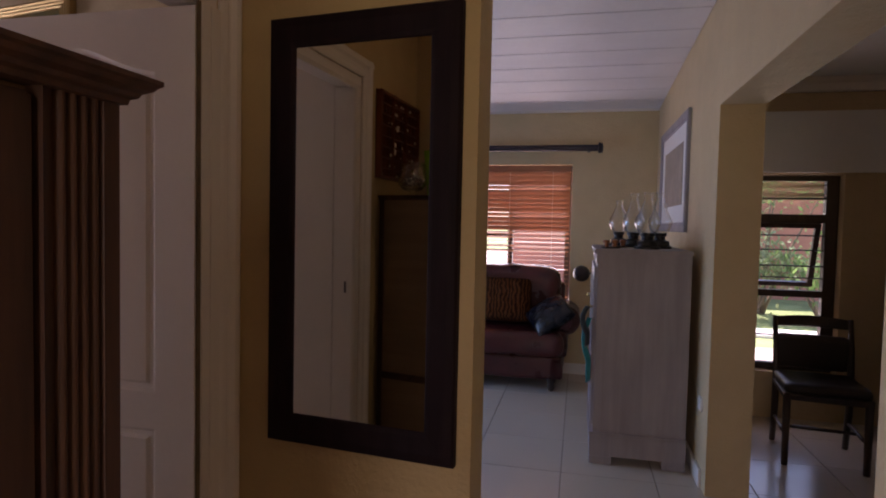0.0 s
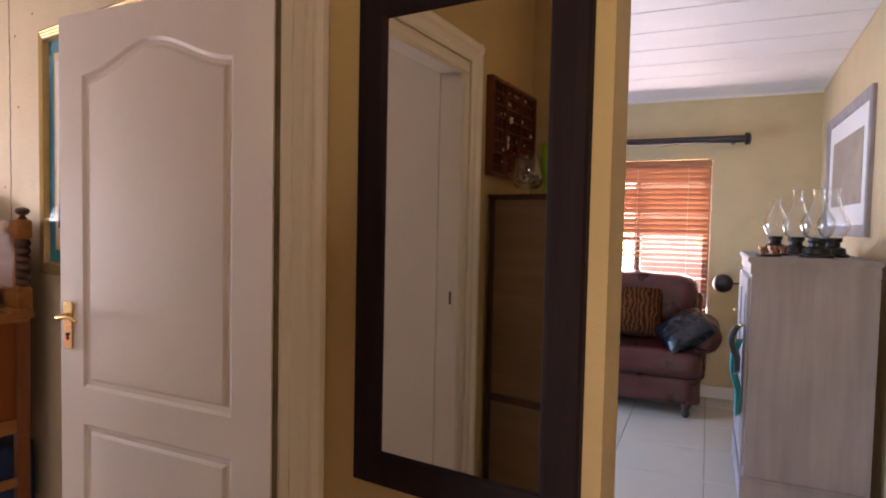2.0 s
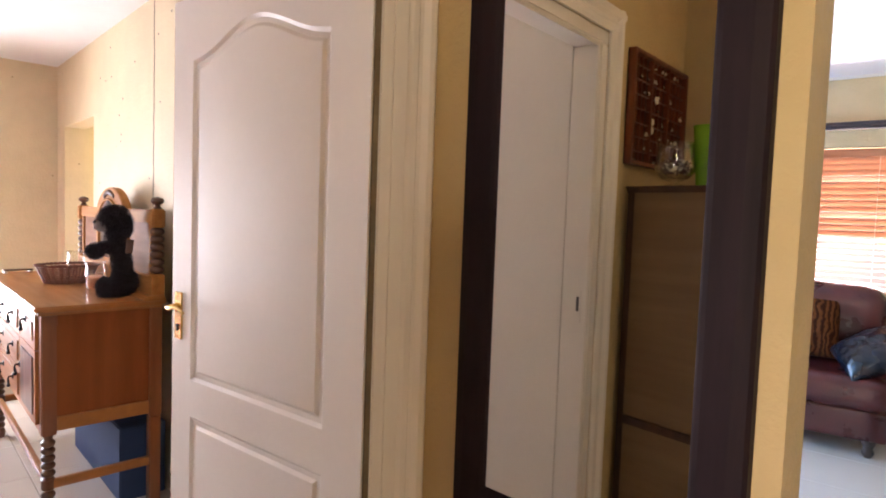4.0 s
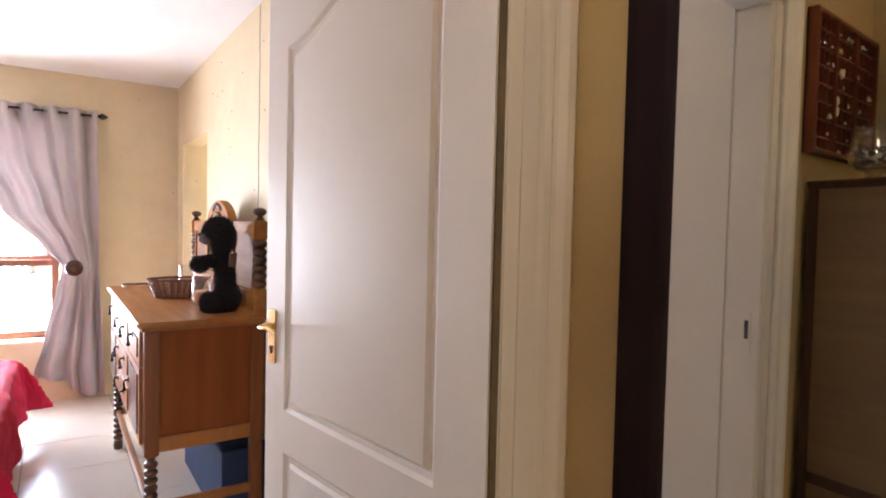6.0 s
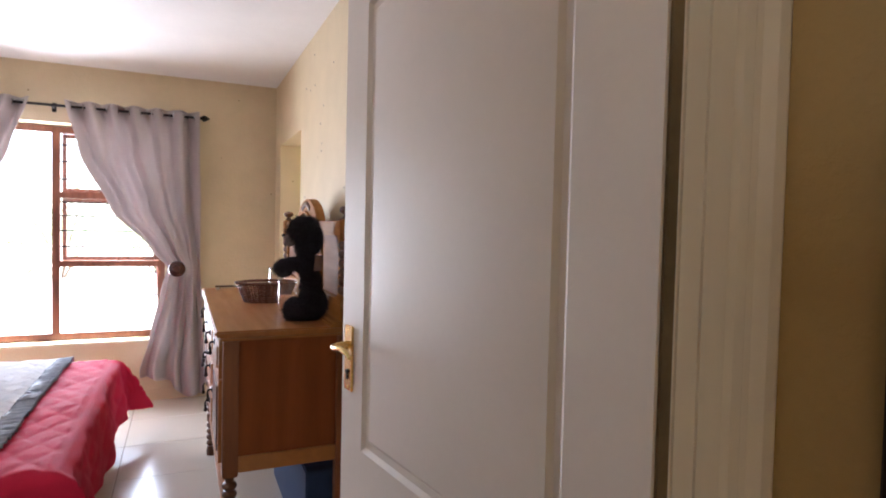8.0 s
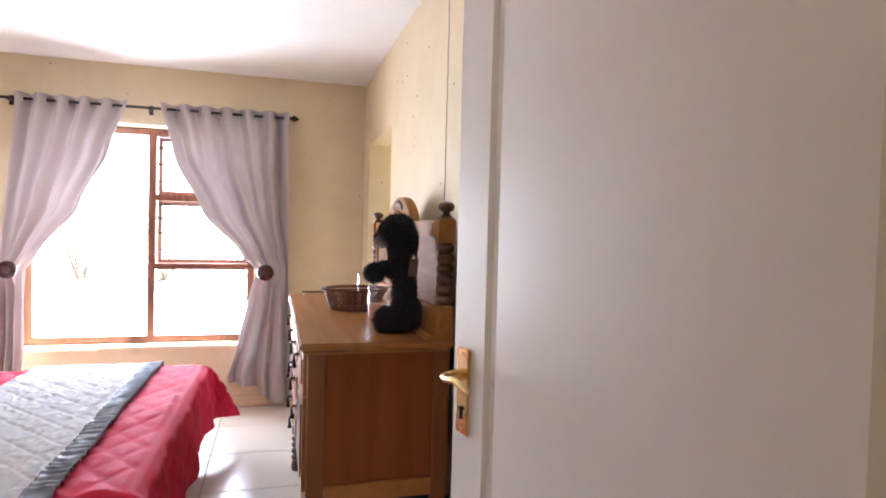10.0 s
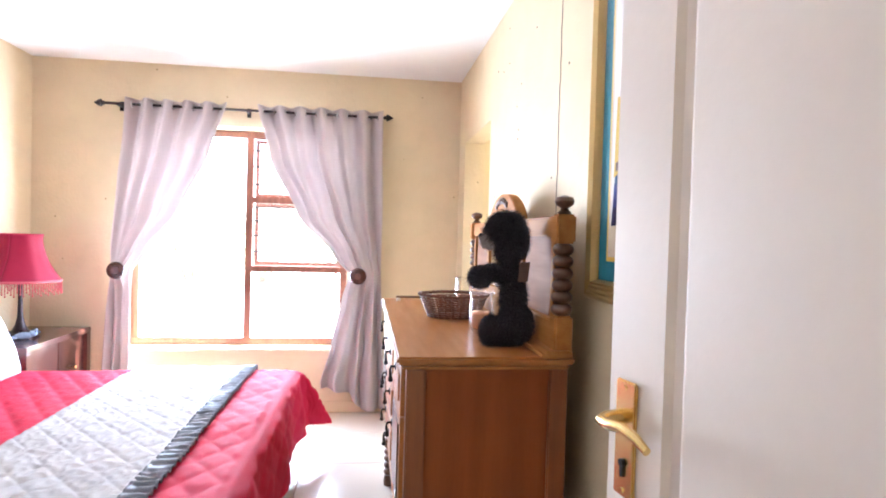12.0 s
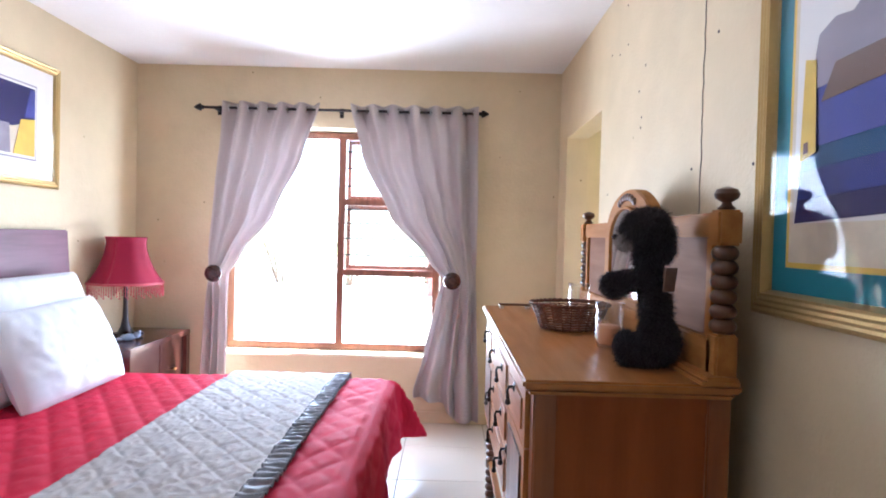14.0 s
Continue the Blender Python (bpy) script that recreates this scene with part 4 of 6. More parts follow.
def table_lamp():
    e = base("table_lamp", pose(-4.93, -0.835, 0.63), "table lamp with crimson flared shade and bead fringe", "lamp")
    stem = [(0.085, 0), (0.088, 0.008), (0.075, 0.018), (0.045, 0.035), (0.027, 0.07), (0.017, 0.12), (0.013, 0.20), (0.012, 0.30), (0.010, 0.36)]
    smooth_by_angle(Mesher().lathe(stem, 24).make("stand", M_BRONZE, e))
    random.seed(3)
    foot = Mesher()
    for k in range(9):
        a = k * 0.7
        foot.lathe([(0.0005, 0), (0.018, 0.006), (0.016, 0.02), (0.0005, 0.03)], 10, pose(0.075 * math.cos(a), 0.075 * math.sin(a) + 0.02, 0.004, 20 * random.random(), 0, 0))
    foot.make("ornament", M_BRONZE, e, smooth=True)

    def skin(u, v):
        a = 2 * math.pi * u
        z = 0.345 + 0.29 * v
        r = 0.112 + 0.106 * (1 - v) ** 2.1
        r *= 1 + 0.018 * math.cos(8 * a)
        if v > 0.9:
            r += 0.008 * (v - 0.9) * 10
        return (r * math.cos(a), r * math.sin(a), z)

    Mesher().grid(skin, 72, 22).make("shade", M_SHADE, e, smooth=True, solid=0.002)
    Mesher().tube([(0.217 * (1 + 0.018 * math.cos(8 * a)) * math.cos(a), 0.217 * (1 + 0.018 * math.cos(8 * a)) * math.sin(a), 0.345) for a in np.linspace(0, 2 * math.pi, 73)[:-1]], 0.008, 6, closed=True).make("trim", M_FRINGE, e, smooth=True)
    fr = Mesher()
    for k in range(90):
        a = 2 * math.pi * k / 90
        d = 0.045 + 0.012 * (k % 3)
        p = pose(0.216 * math.cos(a), 0.216 * math.sin(a), 0.34)
        fr.lathe([(0.0022, -d), (0.0022, 0)], 5, p)
        fr.lathe([(0.0004, -d - 0.012), (0.0065, -d - 0.006), (0.0004, -d)], 6, p)
        fr.lathe([(0.0004, -d * 0.5 - 0.008), (0.0058, -d * 0.5 - 0.004), (0.0004, -d * 0.5)], 6, p)
    tagged(fr.make("fringe", M_FRINGE, e), kind="stuff")


table_lamp()
blue_ornament()


def frame_ring(ms, w, h, prof, slot=0):
    """A mitred picture frame in the xz plane, centred; prof: (inset, depth towards -y)."""
    rings = []
    for d, dep in prof:
        a, b = w / 2 - d, h / 2 - d
        rings.append([(-a, -dep, -b), (a, -dep, -b), (a, -dep, b), (-a, -dep, b)])
    v = [p for r in rings for p in r]
    f = [(i * 4 + k, i * 4 + (k + 1) % 4, (i + 1) * 4 + (k + 1) % 4, (i + 1) * 4 + k) for i in range(len(rings) - 1) for k in range(4)]
    return ms.add(v, f, slot)


def flat(ms, pts, y, slot):
    """A flat patch of paint or paper, 1.2 mm thick, from (x, z) points."""
    return ms.extrude(pts, y - 0.0012, y, "y", slot)


def paint(name, color):
    return plain(name, color, 0.8, 0, 0.18, 35, 0.05, 5)


P_NAVY, P_BLUE, P_YELLOW = paint("navy paint", (0.022, 0.018, 0.10)), paint("violet blue paint", (0.06, 0.07, 0.29)), paint("yellow paint", (0.72, 0.50, 0.10))
P_CREAM, P_BROWN, P_GREY = paint("cream paint", (0.66, 0.58, 0.45)), paint("brown paint", (0.16, 0.10, 0.08)), paint("grey violet paint", (0.30, 0.27, 0.33))
P_DEEP = paint("deep blue paint", (0.03, 0.04, 0.22))
P_TEAL2 = paint("deep teal paint", (0.016, 0.075, 0.19))


def picture_teal():
    """Large gold-framed collage print under glass on the north wall."""
    W, H = 0.98, 1.09
    e = base("framed_print", pose(-2.665 + W / 2, 1.962, 1.152 + H / 2), "large gold-framed abstract print with teal mount under glass", "picture")
    ms = Mesher()
    prof = [(0, 0), (0, 0.026)] + [(0.004 + 0.0065 * i, 0.030 + (0.003 if i % 2 else 0.0)) for i in range(8)] + [(0.056, 0.016), (0.058, 0.008)]
    frame_ring(ms, W, H, prof)
    ms.make("frame", M_GOLD, e)
    mt = Mesher().box((-W / 2 + 0.05, -0.010, -H / 2 + 0.05), (W / 2 - 0.05, -0.004, H / 2 - 0.05))
    mt.make("mount", M_TEAL, e)
    a, b = W / 2 - 0.135, H / 2 - 0.135
    pr = Mesher()
    flat(pr, [(-a - 0.022, -b - 0.022), (a + 0.022, -b - 0.022), (a + 0.022, b + 0.022), (-a - 0.022, b + 0.022)], -0.0105, 2)
    flat(pr, [(-a - 0.010, -b - 0.010), (a + 0.010, -b - 0.010), (a + 0.010, b + 0.010), (-a - 0.010, b + 0.010)], -0.0120, 3)
    flat(pr, [(-a + 0.005, -b + 0.075), (a, -b + 0.075), (a, b - 0.02), (-a + 0.005, b - 0.02)], -0.0135, 7)
    # washes of blue, the lower ones darker, under a torn dark strip
    for k, (z0, z1, slot) in enumerate(((0.075, 0.13, 0), (0.125, 0.19, 8), (0.185, 0.235, 6), (0.23, 0.36, 1))):
        flat(pr, [(-a + 0.012 + 0.01 * k, -b + z0), (a - 0.004, -b + z0 + 0.03), (a - 0.004, -b + z1 + 0.05), (-a + 0.02 + 0.008 * k, -b + z1)], -0.0150 - 0.0012 * k, slot)
    torn = [(-a + 0.085 + 0.05 * i, -b + 0.46 + 0.012 * math.sin(i * 2.4) + 0.012 * i) for i in range(11)]
    flat(pr, [(-a + 0.06, -b + 0.35), (a - 0.004, -b + 0.38)] + torn[::-1], -0.0204, 5)
    flat(pr, [(-a + 0.10, -b + 0.32), (a - 0.01, -b + 0.35), (a - 0.01, -b + 0.40), (-a + 0.14, -b + 0.39)], -0.0212, 4)
    flat(pr, [(-a + 0.035, -b + 0.205), (-a + 0.088, -b + 0.22), (-a + 0.080, -b + 0.41), (-a + 0.045, -b + 0.42)], -0.0220, 2)
    flat(pr, [(-a + 0.048, -b + 0.22), (-a + 0.064, -b + 0.222), (-a + 0.062, -b + 0.245), (-a + 0.048, -b + 0.243)], -0.0228, 4)
    flat(pr, [(-a + 0.20, -b + 0.70), (a - 0.12, -b + 0.73), (a - 0.14, -b + 0.745), (-a + 0.22, -b + 0.715)], -0.0212, 5)
    pr.make("print", [P_NAVY, P_BLUE, P_YELLOW, P_CREAM, P_BROWN, P_GREY, P_TEAL2, M_MAT, P_DEEP], e)
    g = Mesher().box((-W / 2 + 0.055, -0.0245, -H / 2 + 0.055), (W / 2 - 0.055, -0.0235, H / 2 - 0.055)).make("glass", M_PICGLASS, e)
    g.visible_shadow = False


def picture_white():
    """Gold-framed print with a wide white mount above the bed."""
    W, H = 0.98, 0.66
    e = base("framed_print", pose(-4.49 + W / 2, -0.998, 1.523 + H / 2, 0, 0, 180), "gold-framed blue and yellow print with white mount", "picture")
    ms = Mesher()
    frame_ring(ms, W, H, [(0, 0), (0, 0.018), (0.006, 0.026), (0.014, 0.022), (0.022, 0.026), (0.030, 0.020), (0.036, 0.022), (0.042, 0.010), (0.044, 0.006)])
    ms.make("frame", M_GOLD, e)
    Mesher().box((-W / 2 + 0.04, -0.009, -H / 2 + 0.04), (W / 2 - 0.04, -0.004, H / 2 - 0.04)).make("mount", M_MAT, e)
    a, b = W / 2 - 0.19, H / 2 - 0.155
    pr = Mesher()
    flat(pr, [(-a - 0.02, -b - 0.02), (a + 0.02, -b - 0.02), (a + 0.02, b + 0.02), (-a - 0.02, b + 0.02)], -0.0095, 5)
    flat(pr, [(-a - 0.013, -b - 0.013), (a + 0.013, -b - 0.013), (a + 0.013, b + 0.013), (-a - 0.013, b + 0.013)], -0.0110, 3)
    flat(pr, [(-a, -b), (a, -b), (a, b), (-a, b)], -0.0125, 4)
    flat(pr, [(a, b * 0.05), (a - 0.16, -0.04), (-a, 0.0), (-a, b), (a, b)], -0.0140, 0)
    flat(pr, [(a, b * 0.15), (a - 0.075, b * 0.10), (a - 0.035, b * 0.95), (a, b * 0.95)], -0.0155, 1)
    flat(pr, [(a, -b), (a - 0.15, -b), (a - 0.10, b * 0.02), (a, b * 0.10)], -0.0155, 2)
    flat(pr, [(a - 0.17, -b), (-a, -b), (-a, -0.04), (a - 0.18, -0.03)], -0.0155, 5)
    pr.make("print", [P_NAVY, P_BLUE, P_YELLOW, M_MAT, P_CREAM, P_GREY], e)
    g = Mesher().box((-W / 2 + 0.043, -0.0185, -H / 2 + 0.043), (W / 2 - 0.043, -0.0175, H / 2 - 0.043)).make("glass", M_PICGLASS, e)
    g.visible_shadow = False


picture_teal()
picture_white()


def furry(name, blobs, mat, parent, count, length, seed, m=None):
    """Soft body of several ellipsoids (centre, radii) covered with curled tufts."""
    random.seed(seed)
    ms = Mesher()
    total = sum(r[0] * r[1] + r[1] * r[2] + r[0] * r[2] for _, r in blobs)
    for c, r in blobs:
        n = 10
        prof = [(max(0.0004, math.sin(math.pi * i / n)), -math.cos(math.pi * i / n)) for i in range(n + 1)]
        ms.lathe(prof, 14, Matrix.Translation(c) @ Matrix.Diagonal((*[k * 0.95 for k in r], 1)))
        k = int(count * (r[0] * r[1] + r[1] * r[2] + r[0] * r[2]) / total)
        for _ in range(k):
            d = Vector((random.gauss(0, 1), random.gauss(0, 1), random.gauss(0, 1))).normalized()
            p = Vector(c) + Vector((d.x * r[0], d.y * r[1], d.z * r[2])) * 0.93
            nrm = Vector((d.x / r[0], d.y / r[1], d.z / r[2])).normalized()
            side = nrm.orthogonal().normalized()
            side = Matrix.Rotation(random.uniform(0, 6.28), 3, nrm) @ side
            other = nrm.cross(side)
            ln = length * random.uniform(0.6, 1.3)
            bend = (Vector((random.uniform(-1, 1), random.uniform(-1, 1), random.uniform(-1.2, 0.2)))) * 0.6
            w = 0.0008
            mid = p + nrm * ln * 0.55 + bend * ln * 0.25
            tip = p + nrm * ln * 0.85 + bend * ln * 0.8
            ms.add([p + side * w, p - side * w * 0.5 + other * w, p - side * w * 0.5 - other * w, mid + side * w * 0.6, mid - side * w * 0.6, tip],
                   [(0, 1, 3), (1, 4, 3), (1, 2, 4), (2, 0, 3), (2, 3, 4), (3, 4, 5)])
    return ms.make(name, mat, parent, m, smooth=True)


def plush_dog():
    """Black plush poodle sitting up with its paws held out."""
    e = base("plush_dog", pose(-2.80, 1.735, 0.985, 0, 0, -14), "black plush toy dog sitting up on the chest", "toy")
    furry("body", [((0, 0.024, 0.066), (0.050, 0.052, 0.066)), ((0, 0.016, 0.145), (0.037, 0.036, 0.075)), ((0, -0.004, 0.232), (0.028, 0.029, 0.062))], M_FUR, e, 20000, 0.017, 1)
    furry("head", [((0, -0.022, 0.362), (0.044, 0.047, 0.040)), ((0, -0.010, 0.384), (0.045, 0.043, 0.026)), ((0, -0.006, 0.300), (0.027, 0.028, 0.04))], M_FUR, e, 20000, 0.025, 2)
    furry("muzzle", [((0, -0.066, 0.328), (0.025, 0.026, 0.024))], M_FURPALE, e, 2200, 0.010, 3)
    for s in (-1, 1):
        furry("ear", [((s * 0.040, 0.030, 0.332), (0.015, 0.020, 0.052))], M_FUR, e, 4500, 0.017, 5 + s)
        furry("arm", [((s * 0.028, -0.042, 0.228), (0.017, 0.050, 0.020)), ((s * 0.031, -0.092, 0.212), (0.021, 0.030, 0.028))], M_FUR, e, 7000, 0.015, 9 + s)
        furry("leg", [((s * 0.042, -0.012, 0.034), (0.027, 0.056, 0.030)), ((s * 0.046, -0.055, 0.044), (0.026, 0.028, 0.038))], M_FUR, e, 7000, 0.015, 13 + s)
    Mesher().lathe([(0.0004, -0.009), (0.008, -0.005), (0.009, 0.002), (0.0004, 0.008)], 10).make("nose", M_IRON, e, pose(0, -0.094, 0.342), smooth=True)
    Mesher().box((-0.002, -0.018, -0.032), (0.002, 0.018, 0.032)).make("paper_tag", P_BROWN, e, pose(0.030, 0.046, 0.232, 0, 10, 30), bevel=0.001)


plush_dog()


def wicker_basket():
    e = base("wicker_basket", pose(-3.42, 1.655, 0.985) @ Matrix.Scale(0.70, 4), "oval brown wicker basket on the chest", "basket")
    ms = Mesher()
    turns, n = 10, 96
    for k in range(turns):
        z = 0.006 + 0.0135 * k
        sx, sy = 0.125 + 0.0050 * k, 0.150 + 0.0055 * k
        ms.tube([((sx + 0.004 * math.cos(24 * t + math.pi * k)) * math.cos(t), (sy + 0.004 * math.cos(24 * t + math.pi * k)) * math.sin(t), z + 0.0015 * math.sin(24 * t)) for t in np.linspace(0, 2 * math.pi, n + 1)[:-1]], 0.0045, 5, closed=True)
    for k in range(24):
        t = 2 * math.pi * (k + 0.5) / 24
        ms.tube([(0.125 * math.cos(t), 0.150 * math.sin(t), 0.0), (0.172 * math.cos(t), 0.202 * math.sin(t), 0.132)], 0.0035, 5)
    ms.make("weave", M_WICKER, e, smooth=True)
    rim = Mesher()
    for ph in (0, math.pi):
        rim.tube([((0.176 + 0.006 * math.cos(20 * t + ph)) * math.cos(t), (0.206 + 0.006 * math.cos(20 * t + ph)) * math.sin(t), 0.134 + 0.005 * math.sin(20 * t + ph)) for t in np.linspace(0, 2 * math.pi, 161)[:-1]], 0.0055, 6, closed=True)
    rim.make("rim", M_WICKER, e, smooth=True)
    Mesher().lathe([(0.0005, 0.004), (1, 0.004), (1, 0.010), (0.0005, 0.010)], 40, Matrix.Diagonal((0.124, 0.148, 1, 1))).make("bottom", M_WICKER, e)


wicker_basket()


def candle_glass(x, y, h):
    e = base("candle_glass", pose(x, y, 0.985), "clear glass holding a peach candle", "candle holder", "candle glasses")
    prof = [(0.030, 0.0), (0.036, 0.004), (0.043, 0.03), (0.044, h * 0.6), (0.040, h * 0.85), (0.046, h), (0.043, h), (0.0375, h * 0.85), (0.041, h * 0.6), (0.040, 0.03), (0.030, 0.010), (0.0005, 0.009)]
    Mesher().lathe(prof, 24, closed=False).make("glass", M_GLASS, e, smooth=True)
    smooth_by_angle(Mesher().lathe([(0.0005, 0.0105), (0.030, 0.0105), (0.036, 0.02), (0.036, h * 0.45), (0.030, h * 0.5), (0.0005, h * 0.47)], 20).make("candle", M_WAX, e))


candle_glass(-3.62, 1.735, 0.155)
candle_glass(-3.05, 1.70, 0.14)


def small_stand():
    e = base("photo_easel", pose(-4.02, 1.52, 0.985), "small folded dark wooden easel lying flat", "easel")
    Mesher().box((-0.012, -0.075, 0.012), (0.012, 0.075, 0.022)).make("bar", M_OAKDARK, e, bevel=0.002)
    for y in (-0.062, 0.062):
        Mesher().box((-0.035, y - 0.009, 0), (0.035, y + 0.009, 0.013)).make("foot", M_STEEL, e, bevel=0.002)


small_stand()
tagged(Mesher().box((-3.65, 1.735, 0), (-2.76, 1.94, 0.36)).make("storage_box", M_BLUEBOX, bevel=0.006), "navy blue card storage box under the chest", "box")

# ---- hall ----
MIRROR_WALL = pose(-0.5, 1.955, 0, 0, 0, 2.5)
wall("wall_mirror", M_WALL_HALL, "x", -0.52, 0.43, 0.0, 0.125, 0, 3.0, (), MIRROR_WALL, label="ochre plastered wall that carries the mirror")
wall("wall_hall_south", M_WALL_HALL, "x", -0.905, -0.06, 0.0, 0.13, 0, 3.1, label="ochre plastered wall beside the wardrobe")
wall("wall_hall_return", M_WALL_HALL, "y", -1.5, 0.0, -0.18, -0.06, 0, 3.2, label="ochre plastered hall wall")
# Unseen window opening, added to let the hall fill lamp in.
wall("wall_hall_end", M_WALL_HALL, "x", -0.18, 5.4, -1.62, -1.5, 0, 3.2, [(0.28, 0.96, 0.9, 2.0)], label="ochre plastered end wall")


def wall_mirror():
    x0, x1, z0, z1 = -0.246, 0.387, 0.71, 2.04
    W, H = x1 - x0, z1 - z0
    e = base("wall_mirror_frame", MIRROR_WALL @ pose((x0 + x1) / 2, -0.002, (z0 + z1) / 2), "tall wall mirror in a broad dark wooden frame", "mirror")
    ms = Mesher()
    frame_ring(ms, W, H, [(0, 0), (0, 0.024), (0.006, 0.032), (0.030, 0.035), (0.078, 0.031), (0.088, 0.027), (0.092, 0.023), (0.094, 0.020)])
    ms.make("frame", M_MIRFRAME, e)
    Mesher().box((-W / 2 + 0.089, -0.0205, -H / 2 + 0.089), (W / 2 - 0.089, -0.004, H / 2 - 0.089)).make("glass", M_SILVER, e)


wall_mirror()


def wardrobe():
    """Dark pine wardrobe with fluted pilasters and a stepped cornice."""
    x0, x1, y0, y1, H = -0.893, -0.075, 0.30, 0.838, 1.533
    e = base("wardrobe", pose(x1, y1, 0, 0, 0, 8) @ pose(-x1, -y1, 0), "dark stained pine wardrobe with fluted pilasters and moulded cornice", "wardrobe")
    Mesher().box((x0, y0, 0), (x1 - 0.02, y1 - 0.006, H)).make("body", M_PINEPANEL, e, bevel=0.003)
    Mesher().box((x0, y1 - 0.006, 0.0), (x0 + 0.03, y1, H)).box((x1 - 0.06, y1 - 0.006, 0.0), (x1 - 0.02, y1, H)).box((x0 + 0.03, y1 - 0.006, 0.60), (x1 - 0.06, y1 + 0.003, 0.635)).box((x0 + 0.03, y1 - 0.006, 0), (x1 - 0.06, y1, 0.10)).make("side_frame", M_PINE, e, bevel=0.003)
    # stepped cornice drawn round front and end
    steps = [(0.0, H - 0.004), (0.008, H - 0.004), (0.010, H + 0.001), (0.018, H + 0.003), (0.021, H + 0.007), (0.032, H + 0.010), (0.037, H + 0.014), (0.042, H + 0.016), (0.042, H + 0.021), (0.0, H + 0.021)]
    ms = Mesher()
    rings = []
    for d, z in steps:
        rings.append([(x0, y0, z), (x1 + d, y0, z), (x1 + d, y1 + d * 0.35, z), (x0, y1 + d * 0.35, z)])
    v = [p for r in rings for p in r]
    f = [(i * 4 + k, i * 4 + (k + 1) % 4, (i + 1) * 4 + (k + 1) % 4, (i + 1) * 4 + k) for i in range(len(rings) - 1) for k in range(4)]
    ms.add(v, f + [tuple(range(3, -1, -1)), tuple(len(v) - 4 + i for i in range(4))])
    ms.make("cornice", M_PINE, e)
    for a, b in ((y1 - 0.088, y1), (y0, y0 + 0.088)):
        out, n = [(x1 - 0.02, a), ], 0
        out.append((x1, a))
        k = 4
        f0, f1 = a + 0.016, b - 0.022
        for i in range(k):
            c0, c1 = f0 + (f1 - f0) * i / k, f0 + (f1 - f0) * (i + 1) / k
            for t in np.linspace(0, math.pi, 9):
                out.append((x1 - 0.008 + 0.0075 * math.sin(t), c0 + (c1 - c0) * (0.5 - 0.44 * math.cos(t))))
        out += [(x1, b - 0.020), (x1, b), (x1 - 0.02, b)]
        Mesher().extrude(out, 0.08, H - 0.004, "z").make("pilaster", M_PINE, e)
    Mesher().box((x1 - 0.02, y0 + 0.09, 0.10), (x1 - 0.004, y1 - 0.092, H - 0.01)).make("door", M_PINE, e, bevel=0.004)
    Mesher().box((x1 - 0.02, y0, 0), (x1 + 0.012, y1 + 0.006, 0.08)).make("plinth", M_PINE, e, bevel=0.006)


wardrobe()
WARD_TOP = 1.554


def printer_tray():
    """Mahogany printer's tray with small charms in its cells."""
    y0, y1, z0, z1, x = 0.16, 0.745, 1.645, 2.10, -0.903
    e = base("printer_tray", pose(x, 0, 0), "mahogany printer's tray with small charms hung above the wardrobe", "display tray")
    Mesher().box((0.0, y0, z0), (0.006, y1, z1)).make("back", M_TRAYIN, e)
    fr = Mesher()
    for lo, hi in (((0, y0, z0), (0.034, y0 + 0.016, z1)), ((0, y1 - 0.016, z0), (0.034, y1, z1)), ((0, y0 + 0.016, z0), (0.034, y1 - 0.016, z0 + 0.016)), ((0, y0 + 0.016, z1 - 0.016), (0.034, y1 - 0.016, z1))):
        fr.box(lo, hi)
    for t in (0.36, 0.68):
        y = y0 + (y1 - y0) * t
        fr.box((0.006, y - 0.006, z0 + 0.016), (0.030, y + 0.006, z1 - 0.016))
    fr.make("frame", M_TRAY, e, bevel=0.003)
    cells = Mesher()
    for c, (a, b) in enumerate(((0.03, 0.35), (0.375, 0.665), (0.70, 0.97))):
        for k in range(1, 8):
            z = z0 + (z1 - z0) * k / 8
            cells.box((0.006, y0 + (y1 - y0) * a, z - 0.002), (0.022, y0 + (y1 - y0) * b, z + 0.002))
        for k in range(1, 4):
            y = y0 + (y1 - y0) * (a + (b - a) * k / 4)
            cells.box((0.006, y - 0.0015, z0 + 0.017), (0.020, y + 0.0015, z1 - 0.017))
    cells.make("dividers", M_TRAY, e)
    random.seed(11)
    ch = Mesher()
    for k in range(46):
        y, z = random.uniform(y0 + 0.03, y1 - 0.03), z0 + (z1 - z0) * (random.randint(0, 7) / 8) + 0.012
        r = random.uniform(0.004, 0.009)
        ch.lathe([(0.0005, 0), (r, 0.002), (r * random.uniform(0.4, 0.9), r * 1.6), (0.0005, r * 2.6)], 8, pose(0.016, y, z), random.choice((0, 0, 1, 2)))
    for y, z, r in ((0.50, 1.93, 0.018), (0.54, 1.80, 0.020), (0.535, 1.835, 0.016)):
        ch.lathe([(0.0005, 0), (r, 0.002), (r * 0.8, 0.008), (0.0005, 0.011)], 14, pose(0.020, y, z, 0, 90, 0), 0)
    tagged(ch.make("charms", [P_CREAM, M_BRASS, M_STEEL], e, smooth=True), kind="stuff")
    Mesher().tube([(0.01, 0.48, z1), (0.012, 0.51, z1 + 0.014), (0.01, 0.54, z1)], 0.003, 6).make("hanger", M_IRON, e)


printer_tray()


